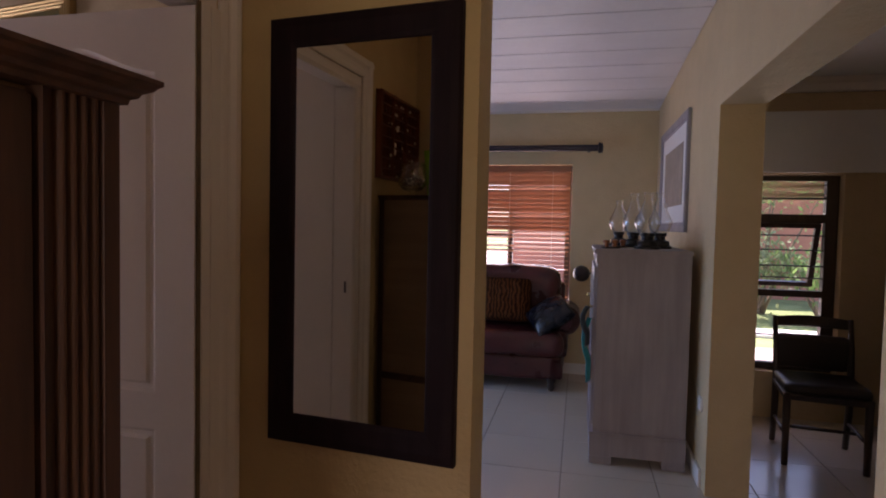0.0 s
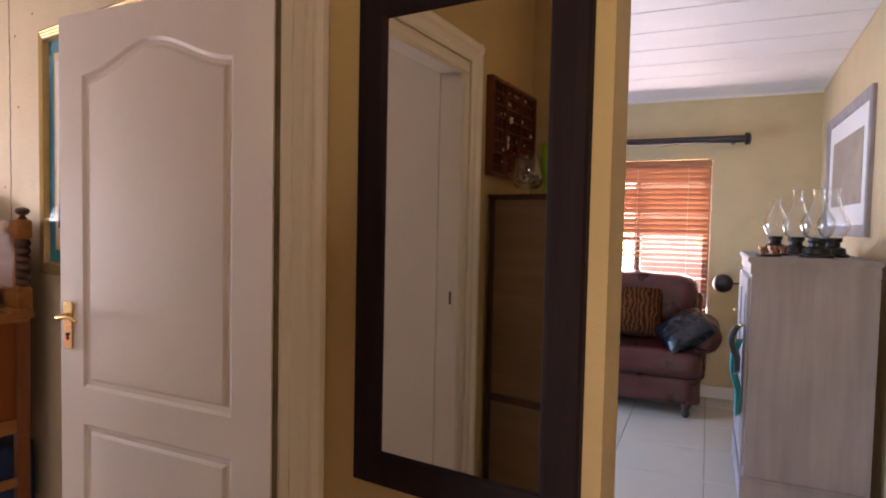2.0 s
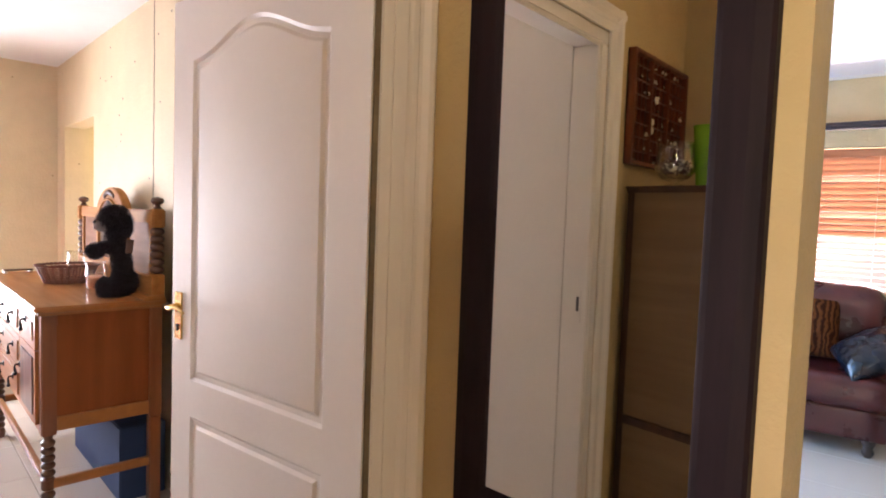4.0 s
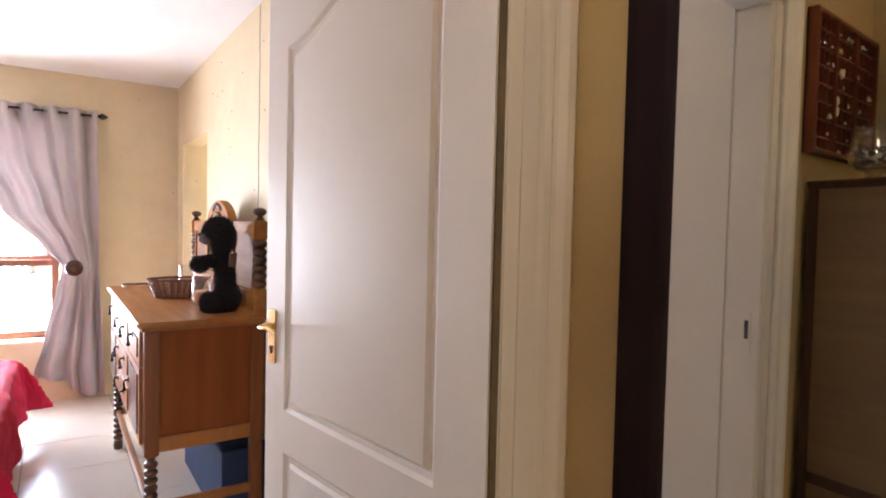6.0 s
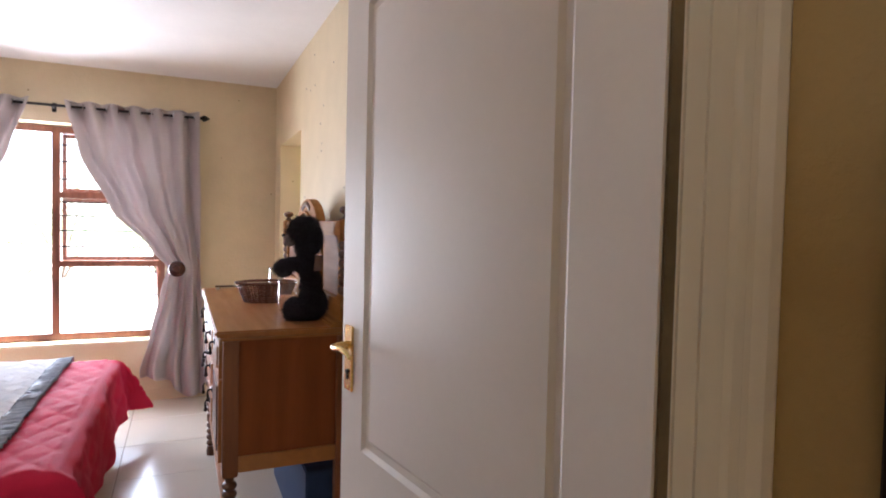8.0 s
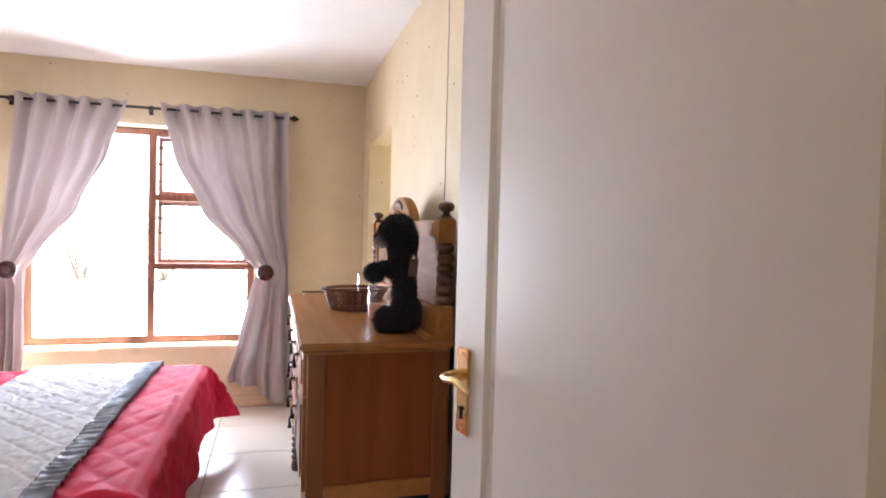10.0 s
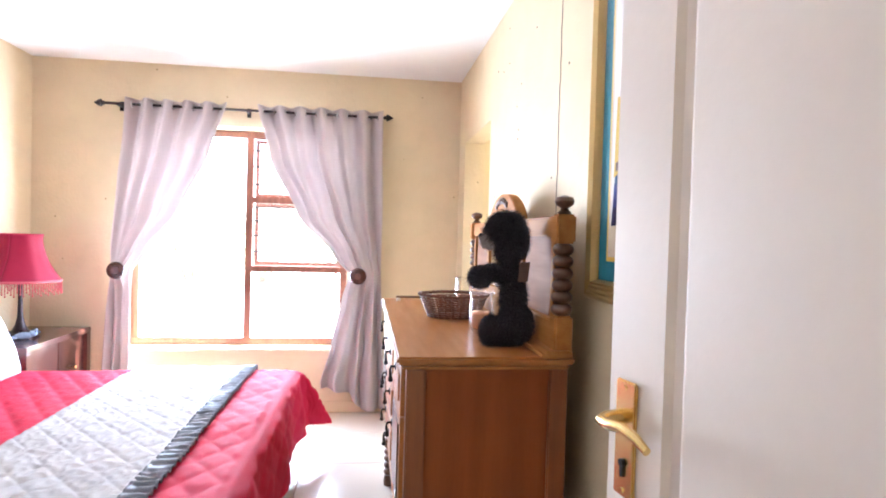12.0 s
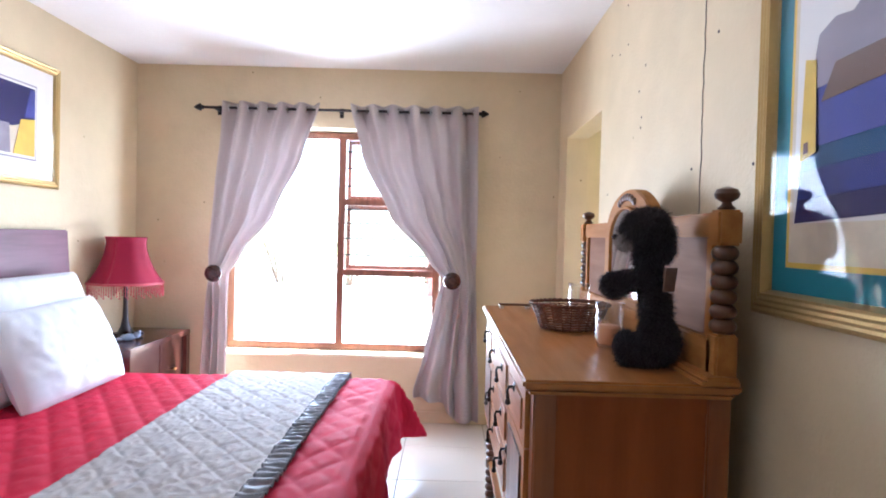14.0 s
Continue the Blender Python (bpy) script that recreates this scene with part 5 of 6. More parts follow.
def potpourri_bowl():
    e = base("glass_bowl", pose(-0.725, 0.665, WARD_TOP), "footed glass bowl with dark dried petals on the wardrobe", "bowl")
    prof = [(0.035, 0), (0.036, 0.006), (0.014, 0.012), (0.012, 0.02), (0.05, 0.032), (0.072, 0.055), (0.078, 0.085), (0.066, 0.13), (0.070, 0.17), (0.067, 0.17), (0.063, 0.13), (0.074, 0.085), (0.068, 0.057), (0.046, 0.036), (0.0005, 0.032)]
    Mesher().lathe(prof, 30, closed=False).make("glass", M_GLASS, e, smooth=True)
    random.seed(8)
    ms = Mesher()
    for _ in range(120):
        a, r, z = random.uniform(0, 6.28), 0.058 * math.sqrt(random.random()), random.uniform(0.055, 0.098)
        ms.box((-0.008, -0.006, -0.0015), (0.008, 0.006, 0.0015), random.choice((0, 0, 1)), pose(r * math.cos(a), r * math.sin(a), z, random.uniform(0, 90), random.uniform(0, 90), random.uniform(0, 360)))
    tagged(ms.make("petals", [P_BROWN, P_CREAM], e), kind="stuff")


potpourri_bowl()


def lime_vase(x, y, h, r):
    e = tagged(Mesher().lathe([(r * 0.55, 0), (r * 0.6, 0.006), (r * 0.78, h * 0.5), (r, h), (r - 0.004, h), (r * 0.75, h * 0.5), (r * 0.52, 0.012), (0.0005, 0.01)], 30, closed=False).make("vase", M_LIME, m=pose(x, y, WARD_TOP), smooth=True), "flared lime green vase on the wardrobe", "vase", "lime vases")


lime_vase(-0.625, 0.625, 0.235, 0.050)
lime_vase(-0.545, 0.585, 0.235, 0.046)

# ---- lounge and dining structure (in the lounge's own axes) ----
V_FAR, CEIL0, SLOPE = 2.335, 2.652, -0.0626
wall("wall_lounge_north", M_WALL_LOUNGE, "x", -3.7, 0.0, V_FAR, V_FAR + 0.2, 0, 2.75, [(-1.95, -0.765, 0.62, 2.005)], LOUNGE, "rough ochre plastered lounge wall")
wall("wall_lounge_east", M_WALL_LOUNGE, "y", -0.10, V_FAR + 0.2, 0.0, 0.215, 0, 3.0, (), LOUNGE, "ochre plastered wall between lounge and dining room")
wall("beam_dining", M_WALL_LOUNGE, "y", -5.5, -0.10, 0.0, 0.215, 2.055, 3.15, (), LOUNGE, "plastered beam over the opening to the dining room")
wall("wall_lounge_west", M_WALL_LOUNGE, "y", -1.14, V_FAR + 0.2, -3.8, -3.68, 0, 2.9, [(-0.15, 1.05, 0.02, 1.9)], LOUNGE, "ochre plastered lounge wall with a glazed door")
wall("wall_lounge_south", M_WALL_LOUNGE, "x", -3.0, -1.0, 2.10, 2.16, 0, 3.0, (), None, "ochre plastered lounge wall")
wall("wall_dining_north", M_WALL_LOUNGE, "x", 0.215, 3.4, 1.45, 1.65, 0, 2.75, [(-0.05 + 0.27, 1.19, 0.35, 1.835)], LOUNGE, "plastered dining room window wall")
wall("wall_dining_east", M_WALL_LOUNGE, "y", -6.1, 1.65, 3.4, 3.55, 0, 3.2, (), LOUNGE, "plastered dining room wall")
# Unseen wall, added to keep the hall lamp out of the dining room.
wall("light_block_dining", M_WALL_LOUNGE, "y", -5.5, -1.85, 0.0, 0.215, 0, 2.055, (), LOUNGE, "ochre plastered wall added out of view to keep hall light off the dining room")
structure(Mesher().box((0.215, -5.6, 2.53), (3.55, 1.65, 2.6)).make("ceiling_dining", M_CEIL, m=LOUNGE), "smooth white dining room ceiling")
structure(Mesher().box((0.215, 1.39, 2.43), (3.4, 1.45, 2.53)).box((0.215, 1.36, 2.485), (3.4, 1.39, 2.53)).make("cornice_dining", M_WHITE, m=LOUNGE, bevel=0.008), "white moulded cornice")


def board_ceiling():
    """Sloping ceiling of broad white boards with dark open joints."""
    ms = Mesher()
    ms.add([(-4.0, V_FAR + 0.2, CEIL0 + SLOPE * (V_FAR + 0.2) + 0.02), (0.0, V_FAR + 0.2, CEIL0 + SLOPE * (V_FAR + 0.2) + 0.02), (0.0, -5.6, CEIL0 - SLOPE * 5.6 + 0.02), (-4.0, -5.6, CEIL0 - SLOPE * 5.6 + 0.02),
            (-4.0, V_FAR + 0.2, 2.9), (0.0, V_FAR + 0.2, 2.9), (0.0, -5.6, 3.3), (-4.0, -5.6, 3.3)],
           [(0, 1, 2, 3), (4, 7, 6, 5), (0, 4, 5, 1), (1, 5, 6, 2), (2, 6, 7, 3), (3, 7, 4, 0)], 1)
    v = V_FAR - 0.03
    while v > -5.5:
        a, b = v, v - 0.300
        za, zb = CEIL0 + SLOPE * a, CEIL0 + SLOPE * b
        ms.add([(-3.9, a, za), (-0.002, a, za), (-0.002, b, zb), (-3.9, b, zb), (-3.9, a, za + 0.018), (-0.002, a, za + 0.018), (-0.002, b, zb + 0.018), (-3.9, b, zb + 0.018)],
               [(0, 1, 2, 3), (7, 6, 5, 4), (0, 4, 5, 1), (1, 5, 6, 2), (2, 6, 7, 3), (3, 7, 4, 0)], 0)
        v -= 0.309
    structure(ms.make("ceiling_boards", [M_PLANK, M_GAP], m=LOUNGE, bevel=0.002, segs=1), "sloping ceiling of white painted boards")
    structure(Mesher().box((-3.68, V_FAR - 0.03, CEIL0 + SLOPE * V_FAR - 0.016), (-0.002, V_FAR, CEIL0 + SLOPE * V_FAR + 0.01)).make("trim_lounge", M_WHITE, m=LOUNGE, bevel=0.006), "white ceiling trim")


board_ceiling()
skirting("baseboard_lounge_north", (-3.68, V_FAR - 0.015, 0), (0, V_FAR, 0.10), M_WHITE, LOUNGE)
skirting("baseboard_lounge_east", (-0.015, 0.0, 0), (0, V_FAR - 0.02, 0.10), M_WHITE, LOUNGE)


def wooden_blind():
    """Cherry-wood venetian blind, its slats half tilted."""
    e = base("wooden_blind", LOUNGE @ pose(0, V_FAR + 0.05, 0), "red-brown wooden venetian blind with sun behind it", "blind")
    a, b = -1.94, -0.775
    Mesher().box((a, -0.03, 1.935), (b, 0.03, 1.995)).make("valance", M_SLAT, e, bevel=0.004)
    z, k = 1.915, 0
    slat = None
    while z > 0.66:
        tilt = 58 if z > 1.36 else (30 if z > 1.16 else 6)
        if k % 6 == 3:
            tilt -= 14
        ms = pose(0, 0, z, -tilt, 0, 0)
        if slat is None:
            slat = Mesher().box((a + 0.006, -0.025, -0.0015), (b - 0.006, 0.025, 0.0015)).make("slat", M_SLAT, e, ms, bevel=0.001, segs=1)
        else:
            o = new("slat", slat.data)
            o.parent, o.matrix_basis = e, ms
        z -= 0.044
        k += 1
    for x in (a + 0.25, (a + b) / 2, b - 0.17):
        for y in (-0.024, 0.024):
            Mesher().tube([(x, y, 0.64), (x, y, 1.94)], 0.0014, 5).make("cord", P_CREAM, e)
    Mesher().box((a + 0.006, -0.02, 0.63), (b - 0.006, 0.02, 0.65)).make("bottom_rail", M_SLAT, e, bevel=0.004)


wooden_blind()


def lounge_window():
    w = Mesher()
    y, a, b, z0, z1 = V_FAR + 0.15, -1.945, -0.77, 0.625, 2.0
    for lo, hi in (((a, z0), (b, z0 + 0.05)), ((a, z1 - 0.05), (b, z1)), ((a, z0 + 0.05), (a + 0.05, z1 - 0.05)), ((b - 0.05, z0 + 0.05), (b, z1 - 0.05)), ((-1.38, z0 + 0.05), (-1.33, z1 - 0.05)), ((a + 0.05, 1.30), (-1.38, 1.34))):
        w.box((lo[0], y - 0.025, lo[1]), (hi[0], y + 0.025, hi[1]))
    tagged(w.make("window_2", M_DARKWIN, m=LOUNGE, bevel=0.003), "dark timber window behind the blind", "window", "", "structure")


lounge_window()


def curtain_pole():
    e = base("curtain_pole", LOUNGE @ pose(0, V_FAR - 0.10, 2.143), "thick dark wooden curtain pole with round end cap", "curtain pole")
    smooth_by_angle(Mesher().tube([(-2.3, 0, 0), (-0.54, 0, 0)], 0.030, 18).make("pole", M_NAVYROD, e))
    for x in (-2.3, -0.54):
        smooth_by_angle(Mesher().lathe([(0.032, 0), (0.048, 0.004), (0.050, 0.018), (0.044, 0.03), (0.050, 0.036), (0.030, 0.046), (0.0005, 0.048)], 22, pose(x, 0, 0, 0, 90 if x > -1 else -90, 0)).make("end_cap", M_NAVYROD, e))
    for x in (-2.2, -0.62):
        Mesher().box((x - 0.015, 0.0, -0.03), (x + 0.015, 0.10, -0.012)).make("bracket", M_NAVYROD, e, bevel=0.003)


curtain_pole()


def rounded(name, lo, hi, mat, parent, r=0.06, sag=0.0, seed=0, m=None):
    """A soft cushion block: a box with big rounds and a dented, wrinkled skin."""
    c = [(a + b) / 2 for a, b in zip(lo, hi)]
    s = [(b - a) / 2 for a, b in zip(lo, hi)]
    bm = bmesh.new()
    bmesh.ops.create_cube(bm, size=2.0)
    bmesh.ops.subdivide_edges(bm, edges=bm.edges[:], cuts=13, use_grid_fill=True)
    for v in bm.verts:
        p = Vector((v.co.x * s[0], v.co.y * s[1], v.co.z * s[2]))
        q = Vector([max(-k + r, min(k - r, x)) for x, k in zip(p, s)])
        d = p - q
        if d.length > 0:
            p = q + d.normalized() * min(r, d.length if max(abs(d.x), abs(d.y), abs(d.z)) < r * 0.999 else r)
        n = noise.noise((p.x * 5 + seed, p.y * 5, p.z * 5)) * 0.014 + noise.noise((p.x * 14 + seed, p.y * 14, p.z * 14)) * 0.005
        dirn = p.normalized() if p.length else Vector((0, 0, 1))
        p += dirn * n
        if sag and p.z > 0:
            p.z -= sag * max(0, 1 - (p.x / s[0]) ** 2) * max(0, 1 - (p.y / s[1]) ** 2)
        v.co = p + Vector(c)
    for f in bm.faces:
        f.smooth = True
    me = bpy.data.meshes.new(name)
    bm.to_mesh(me)
    bm.free()
    me.materials.append(mat)
    ob = new(name, me)
    ob.parent = parent
    if m is not None:
        ob.matrix_basis = m
    return ob


def sofa():
    """Oxblood leather sofa with rolled arms."""
    e = base("sofa", LOUNGE @ pose(-0.765, 1.58, 0), "oxblood leather sofa with rolled arms and loose cushions", "sofa")
    L_, D = 1.75, 0.74
    rounded("base", (-L_, 0.02, 0.10), (-0.03, D, 0.32), M_LEATHER, e, 0.045, 0, 1)
    for a, b, seed in ((-L_ + 0.02, -0.89, 2), (-0.87, -0.02, 12)):
        rounded("seat_cushion", (a, -0.055, 0.30), (b, 0.56, 0.525), M_LEATHER, e, 0.09, 0.02, seed)
    for a, b, seed in ((-L_ + 0.08, -0.90, 3), (-0.88, -0.07, 13)):
        rounded("back_cushion", (a, 0.40, 0.46), (b, 0.70, 0.985), M_LEATHER, e, 0.11, -0.02, seed, pose(0, 0.06, 0.0, 5, 0, 0))
    rounded("back_frame", (-L_ + 0.02, 0.62, 0.25), (-0.03, D + 0.02, 0.90), M_LEATHER, e, 0.06, 0, 14)
    for cx in (-0.045, -L_ + 0.045):
        # arm: upright panel under a stuffed roll that ends in a pleated scroll
        rounded("arm_panel", (cx - 0.07, 0.10, 0.28), (cx + 0.05, 0.70, 0.60), M_LEATHER, e, 0.04, 0.0, 4)

        def roll(u, v, cx=cx):
            t = 2 * math.pi * u
            y = 0.05 + 0.68 * v
            r = 0.122 * (1 + 0.05 * math.sin(6 * v + 1)) * min(1.0, 0.25 + 5.5 * min(v, 1 - v)) ** 0.5
            r *= 1 + 0.018 * math.cos(t * 14) * math.exp(-v * 14) + 0.03 * noise.noise((math.cos(t) * 2, math.sin(t) * 2, v * 6))
            return (cx + 0.02 + r * math.cos(t) * 1.05, y, 0.605 + r * math.sin(t))

        Mesher().grid(roll, 56, 40).make("arm_roll", M_LEATHER, e, smooth=True)
        smooth_by_angle(Mesher().lathe([(0.070, 0.0), (0.066, 0.012), (0.03, 0.020), (0.012, 0.017), (0.0005, 0.022)], 24, pose(cx + 0.02, 0.058, 0.605, 90, 0, 0)).make("scroll", M_LEATHER, e))
    for x in (-L_ + 0.08, -0.12):
        for y in (0.09, D - 0.08):
            Mesher().lathe([(0.020, 0), (0.034, 0.03), (0.026, 0.06), (0.040, 0.09), (0.042, 0.115)], 16, pose(x, y, 0)).make("foot", M_CHAIR, e, smooth=True)


sofa()
M_BLUELEATHER = plain("dark blue-grey leather", (0.005, 0.008, 0.014), 0.26, 0, 0.25, 90, 0.2, 6, 0, 0.0)
pillow(LOUNGE @ pose(-1.32, 1.92, 0.74, 72, 0, 3), "brown striped plush cushion on the leather sofa", 0.46, 0.40, 0.20, M_TABBY, "scatter_cushion", "sofa cushions", "cover")
pillow(LOUNGE @ pose(-1.84, 1.92, 0.74, 72, 0, -6), "brown striped plush cushion on the leather sofa", 0.46, 0.40, 0.20, M_TABBY, "scatter_cushion", "sofa cushions", "cover")
pillow(LOUNGE @ pose(-0.91, 1.72, 0.645, 26, -32, 12), "dark glossy leather cushion slumped on the sofa arm", 0.36, 0.34, 0.18, M_BLUELEATHER, "scatter_cushion", "sofa cushions", "cover")


def reading_lamp():
    e = base("floor_lamp", LOUNGE @ pose(-0.42, 2.20, 0), "floor lamp with a dark round metal head", "floor lamp")
    Mesher().lathe([(0.12, 0), (0.12, 0.012), (0.02, 0.02), (0.009, 0.03), (0.009, 1.0)], 24).make("stand", M_BRONZE, e)
    Mesher().tube([(0, 0, 0.985), (-0.10, 0, 0.985), (-0.17, 0, 0.98)], 0.007, 8).make("arm", M_BRONZE, e)
    smooth_by_angle(Mesher().lathe([(0.0005, -0.085), (0.03, -0.078), (0.06, -0.05), (0.076, -0.01), (0.075, 0.02), (0.060, 0.05), (0.03, 0.07), (0.0005, 0.075)], 24, pose(-0.235, 0, 0.978, 70, 0, 30)).make("head", M_BRONZE, e))


reading_lamp()


def white_cabinet():
    """Whitewashed pine cabinet, its doors towards the lounge."""
    u0, u1, v0, v1, H = -0.575, -0.05, 0.20, 1.02, 1.285
    e = base("whitewashed_cabinet", LOUNGE @ pose(0, 0, 0), "whitewashed pine cabinet with plinth and moulded top", "cabinet")
    Mesher().box((u0, v0, 0.13), (u1, v1, H - 0.09)).make("body", M_WHITEWASH, e, bevel=0.004)
    Mesher().box((u0 - 0.006, v0 - 0.006, H - 0.09), (u1, v1 + 0.006, H - 0.03)).box((u0 - 0.02, v0 - 0.02, H - 0.03), (u1 + 0.005, v1 + 0.02, H)).make("top", M_WHITEWASH, e, bevel=0.006)
    pl = Mesher().box((u0 - 0.018, v0 - 0.018, 0.05), (u1, v1 + 0.018, 0.175))
    for a in (u0 - 0.018, u1 - 0.13):
        for b in (v0 - 0.018, v1 - 0.10):
            pl.box((a, b, 0), (a + 0.13, b + 0.118, 0.05))
    pl.box((u0 - 0.022, v0 - 0.022, 0.175), (u1, v1 + 0.022, 0.19))
    pl.make("plinth", M_WHITEWASH, e, bevel=0.004)
    for a, b in ((v0 + 0.03, (v0 + v1) / 2 - 0.002), ((v0 + v1) / 2 + 0.002, v1 - 0.03)):
        d = Mesher().box((u0 - 0.016, a, 0.22), (u0 - 0.001, b, H - 0.11)).make("door", M_WHITEWASH, e, bevel=0.004)
        Mesher().box((u0 - 0.021, a + 0.07, 0.30), (u0 - 0.016, b - 0.07, H - 0.19)).make("panel", M_WHITEWASH, d, bevel=0.004)
        Mesher().lathe([(0.007, 0), (0.007, 0.012), (0.014, 0.018), (0.010, 0.03), (0.0005, 0.032)], 14, pose(u0 - 0.016, a + 0.05 if a < 0.5 else b - 0.05, 0.93, 0, -90, 0)).make("knob", M_BRASS, d, smooth=True)
    Mesher().box((u0 + 0.05, v0 - 0.001, 0.19), (u1 - 0.05, v0, H - 0.09)).make("side_panel", M_WHITEWASH, e)


white_cabinet()


def scarf():
    e = base("scarf", LOUNGE @ pose(-0.60, 0.27, 0), "black and teal scarf hanging from the cabinet knob", "scarf")

    def sheet(u, v, w, z0, z1):
        k = 0.25 + 0.75 * min(1, v * 2.2)
        return (-0.022 - 0.03 * math.sin(math.pi * min(1, v * 1.5)) - 0.012 * math.cos(u * 14), (u - 0.5) * w * k + 0.01 * noise.noise((u * 4, v * 4, 0)), z0 + (z1 - z0) * v - 0.05 * abs(u - 0.5) * v)

    Mesher().grid(lambda u, v: sheet(u, v, 0.16, 0.93, 0.72), 30, 16).make("upper_fold", M_BLACKCLOTH, e, smooth=True, solid=0.006)
    Mesher().grid(lambda u, v: tuple(a + b for a, b in zip(sheet(u, v, 0.11, 0.86, 0.50), (0.012, 0.0, 0))), 30, 20).make("lower_fold", M_TEALCLOTH, e, smooth=True, solid=0.006)


scarf()
CAB_TOP = 1.285


def oil_lamp(u, v, h, r, black=True):
    e = base("oil_lamp", LOUNGE @ pose(u, v, CAB_TOP), "oil lamp with clear glass chimney on the cabinet", "oil lamp", "oil lamps on the cabinet")
    smooth_by_angle(Mesher().lathe([(r * 1.1, 0), (r * 1.1, 0.012), (r * 0.9, 0.02), (r * 0.85, 0.045), (r * 0.5, 0.055), (r * 0.5, 0.075), (r * 0.62, 0.08), (r * 0.62, 0.098), (0.0005, 0.1)], 22).make("font", M_IRON if black else M_COPPER, e))
    z = 0.095
    prof = [(r * 0.55, z), (r * 0.80, z + 0.015), (r * 1.08, z + 0.06), (r * 1.02, z + 0.09), (r * 0.66, z + 0.14), (r * 0.40, z + h * 0.78), (r * 0.33, z + h * 0.9), (r * 0.45, z + h)]
    Mesher().lathe(prof + [(a - 0.0025, b) for a, b in reversed(prof)], 26, closed=False).make("chimney", M_GLASS, e, smooth=True)


for u, v, h, r in ((-0.28, 0.40, 0.25, 0.072), (-0.19, 0.55, 0.26, 0.070), (-0.34, 0.66, 0.26, 0.066), (-0.42, 0.86, 0.22, 0.062)):
    oil_lamp(u, v, h, r)


def brass_instrument(u, v, s=1.0):
    e = base("brass_instrument", LOUNGE @ pose(u, v, CAB_TOP, 0, 0, 20), "small brass telescope stand on the cabinet", "ornament", "brass ornaments")
    Mesher().box((-0.05 * s, -0.03 * s, 0), (0.05 * s, 0.03 * s, 0.012)).make("stand", M_CHAIR, e, bevel=0.003)
    for x in (-0.028 * s, 0.028 * s):
        smooth_by_angle(Mesher().lathe([(0.014 * s, 0.012), (0.014 * s, 0.03), (0.020 * s, 0.034), (0.020 * s, 0.05), (0.016 * s, 0.052), (0.0005, 0.05)], 16, pose(x, 0, 0)).make("barrel", M_COPPER, e))


brass_instrument(-0.50, 0.30)
brass_instrument(-0.44, 0.50)


def lounge_picture():
    W, H = 1.25, 0.81
    e = base("framed_print", LOUNGE @ pose(-0.001, 0.70 + W / 2, 1.39 + H / 2, 0, 0, -90), "white-framed pale print on the lounge wall", "picture")
    ms = Mesher()
    frame_ring(ms, W, H, [(0, 0), (0, 0.020), (0.008, 0.026), (0.030, 0.024), (0.045, 0.018), (0.060, 0.020), (0.068, 0.008), (0.070, 0.006)])
    ms.make("frame", M_WHITEWASH, e)
    Mesher().box((-W / 2 + 0.06, -0.009, -H / 2 + 0.06), (W / 2 - 0.06, -0.004, H / 2 - 0.06)).make("mount", M_MAT, e)
    Mesher().box((-W / 2 + 0.2, -0.012, -H / 2 + 0.19), (W / 2 - 0.2, -0.009, H / 2 - 0.19)).make("print", paint("sepia print", (0.35, 0.28, 0.22)), e)


lounge_picture()
tagged(Mesher().box((-0.012, -0.036, -0.036), (0.0, 0.036, 0.036)).make("wall_socket", M_MAT, m=LOUNGE @ pose(-0.001, 0.06, 0.45), bevel=0.003), "white square wall socket", "socket")

# ---- dining room ----


def dining_window():
    w = Mesher()
    y, a, b, z0, z1 = 1.55, 0.22, 1.185, 0.355, 1.83
    for lo, hi in (((a, z0), (b, z0 + 0.05)), ((a, z1 - 0.04), (b, z1)), ((a, z0 + 0.05), (a + 0.05, z1 - 0.04)), ((b - 0.085, z0 + 0.05), (b, z1 - 0.04)), ((a + 0.05, 1.475), (b - 0.085, 1.54)), ((a + 0.05, 0.915), (b - 0.085, 0.965))):
        w.box((lo[0], y - 0.03, lo[1]), (hi[0], y + 0.03, hi[1]))
    e = tagged(w.make("window_3", M_DARKWIN, m=LOUNGE, bevel=0.003), "dark timber window with burglar bars, one light open", "window", "", "structure")
    s = Mesher()
    for lo, hi in (((a + 0.06, 0.0), (b - 0.095, 0.035)), ((a + 0.06, -0.47), (b - 0.095, -0.435)), ((a + 0.06, -0.435), (a + 0.10, 0.0)), ((b - 0.135, -0.435), (b - 0.095, 0.0))):
        s.box((lo[0], -0.018, lo[1]), (hi[0], 0.018, hi[1]))
    s.make("open_sash", M_DARKWIN, e, pose(0, y + 0.03, 1.44, 15, 0, 0), bevel=0.003)
    for z in (0.62, 1.06, 1.15, 1.27, 1.38, 1.66):
        Mesher().tube([(a + 0.05, y - 0.02, z), (b - 0.085, y - 0.02, z)], 0.006, 8).make("bar", M_IRON, e)
    for p, q in (((a + 0.05, z0 + 0.05), (b - 0.085, 0.915)), ((a + 0.05, 1.54), (b - 0.085, z1 - 0.04))):
        g = Mesher().box((p[0], y + 0.01, p[1]), (q[0], y + 0.014, q[1])).make("pane", M_PANE, e)
        g.visible_shadow = False
    structure(Mesher().box((0.215, 1.40, 1.845), (2.6, 1.447, 2.29)).make("pelmet_dining", M_CEIL, m=LOUNGE, bevel=0.004), "plain white pelmet over the dining window")


dining_window()


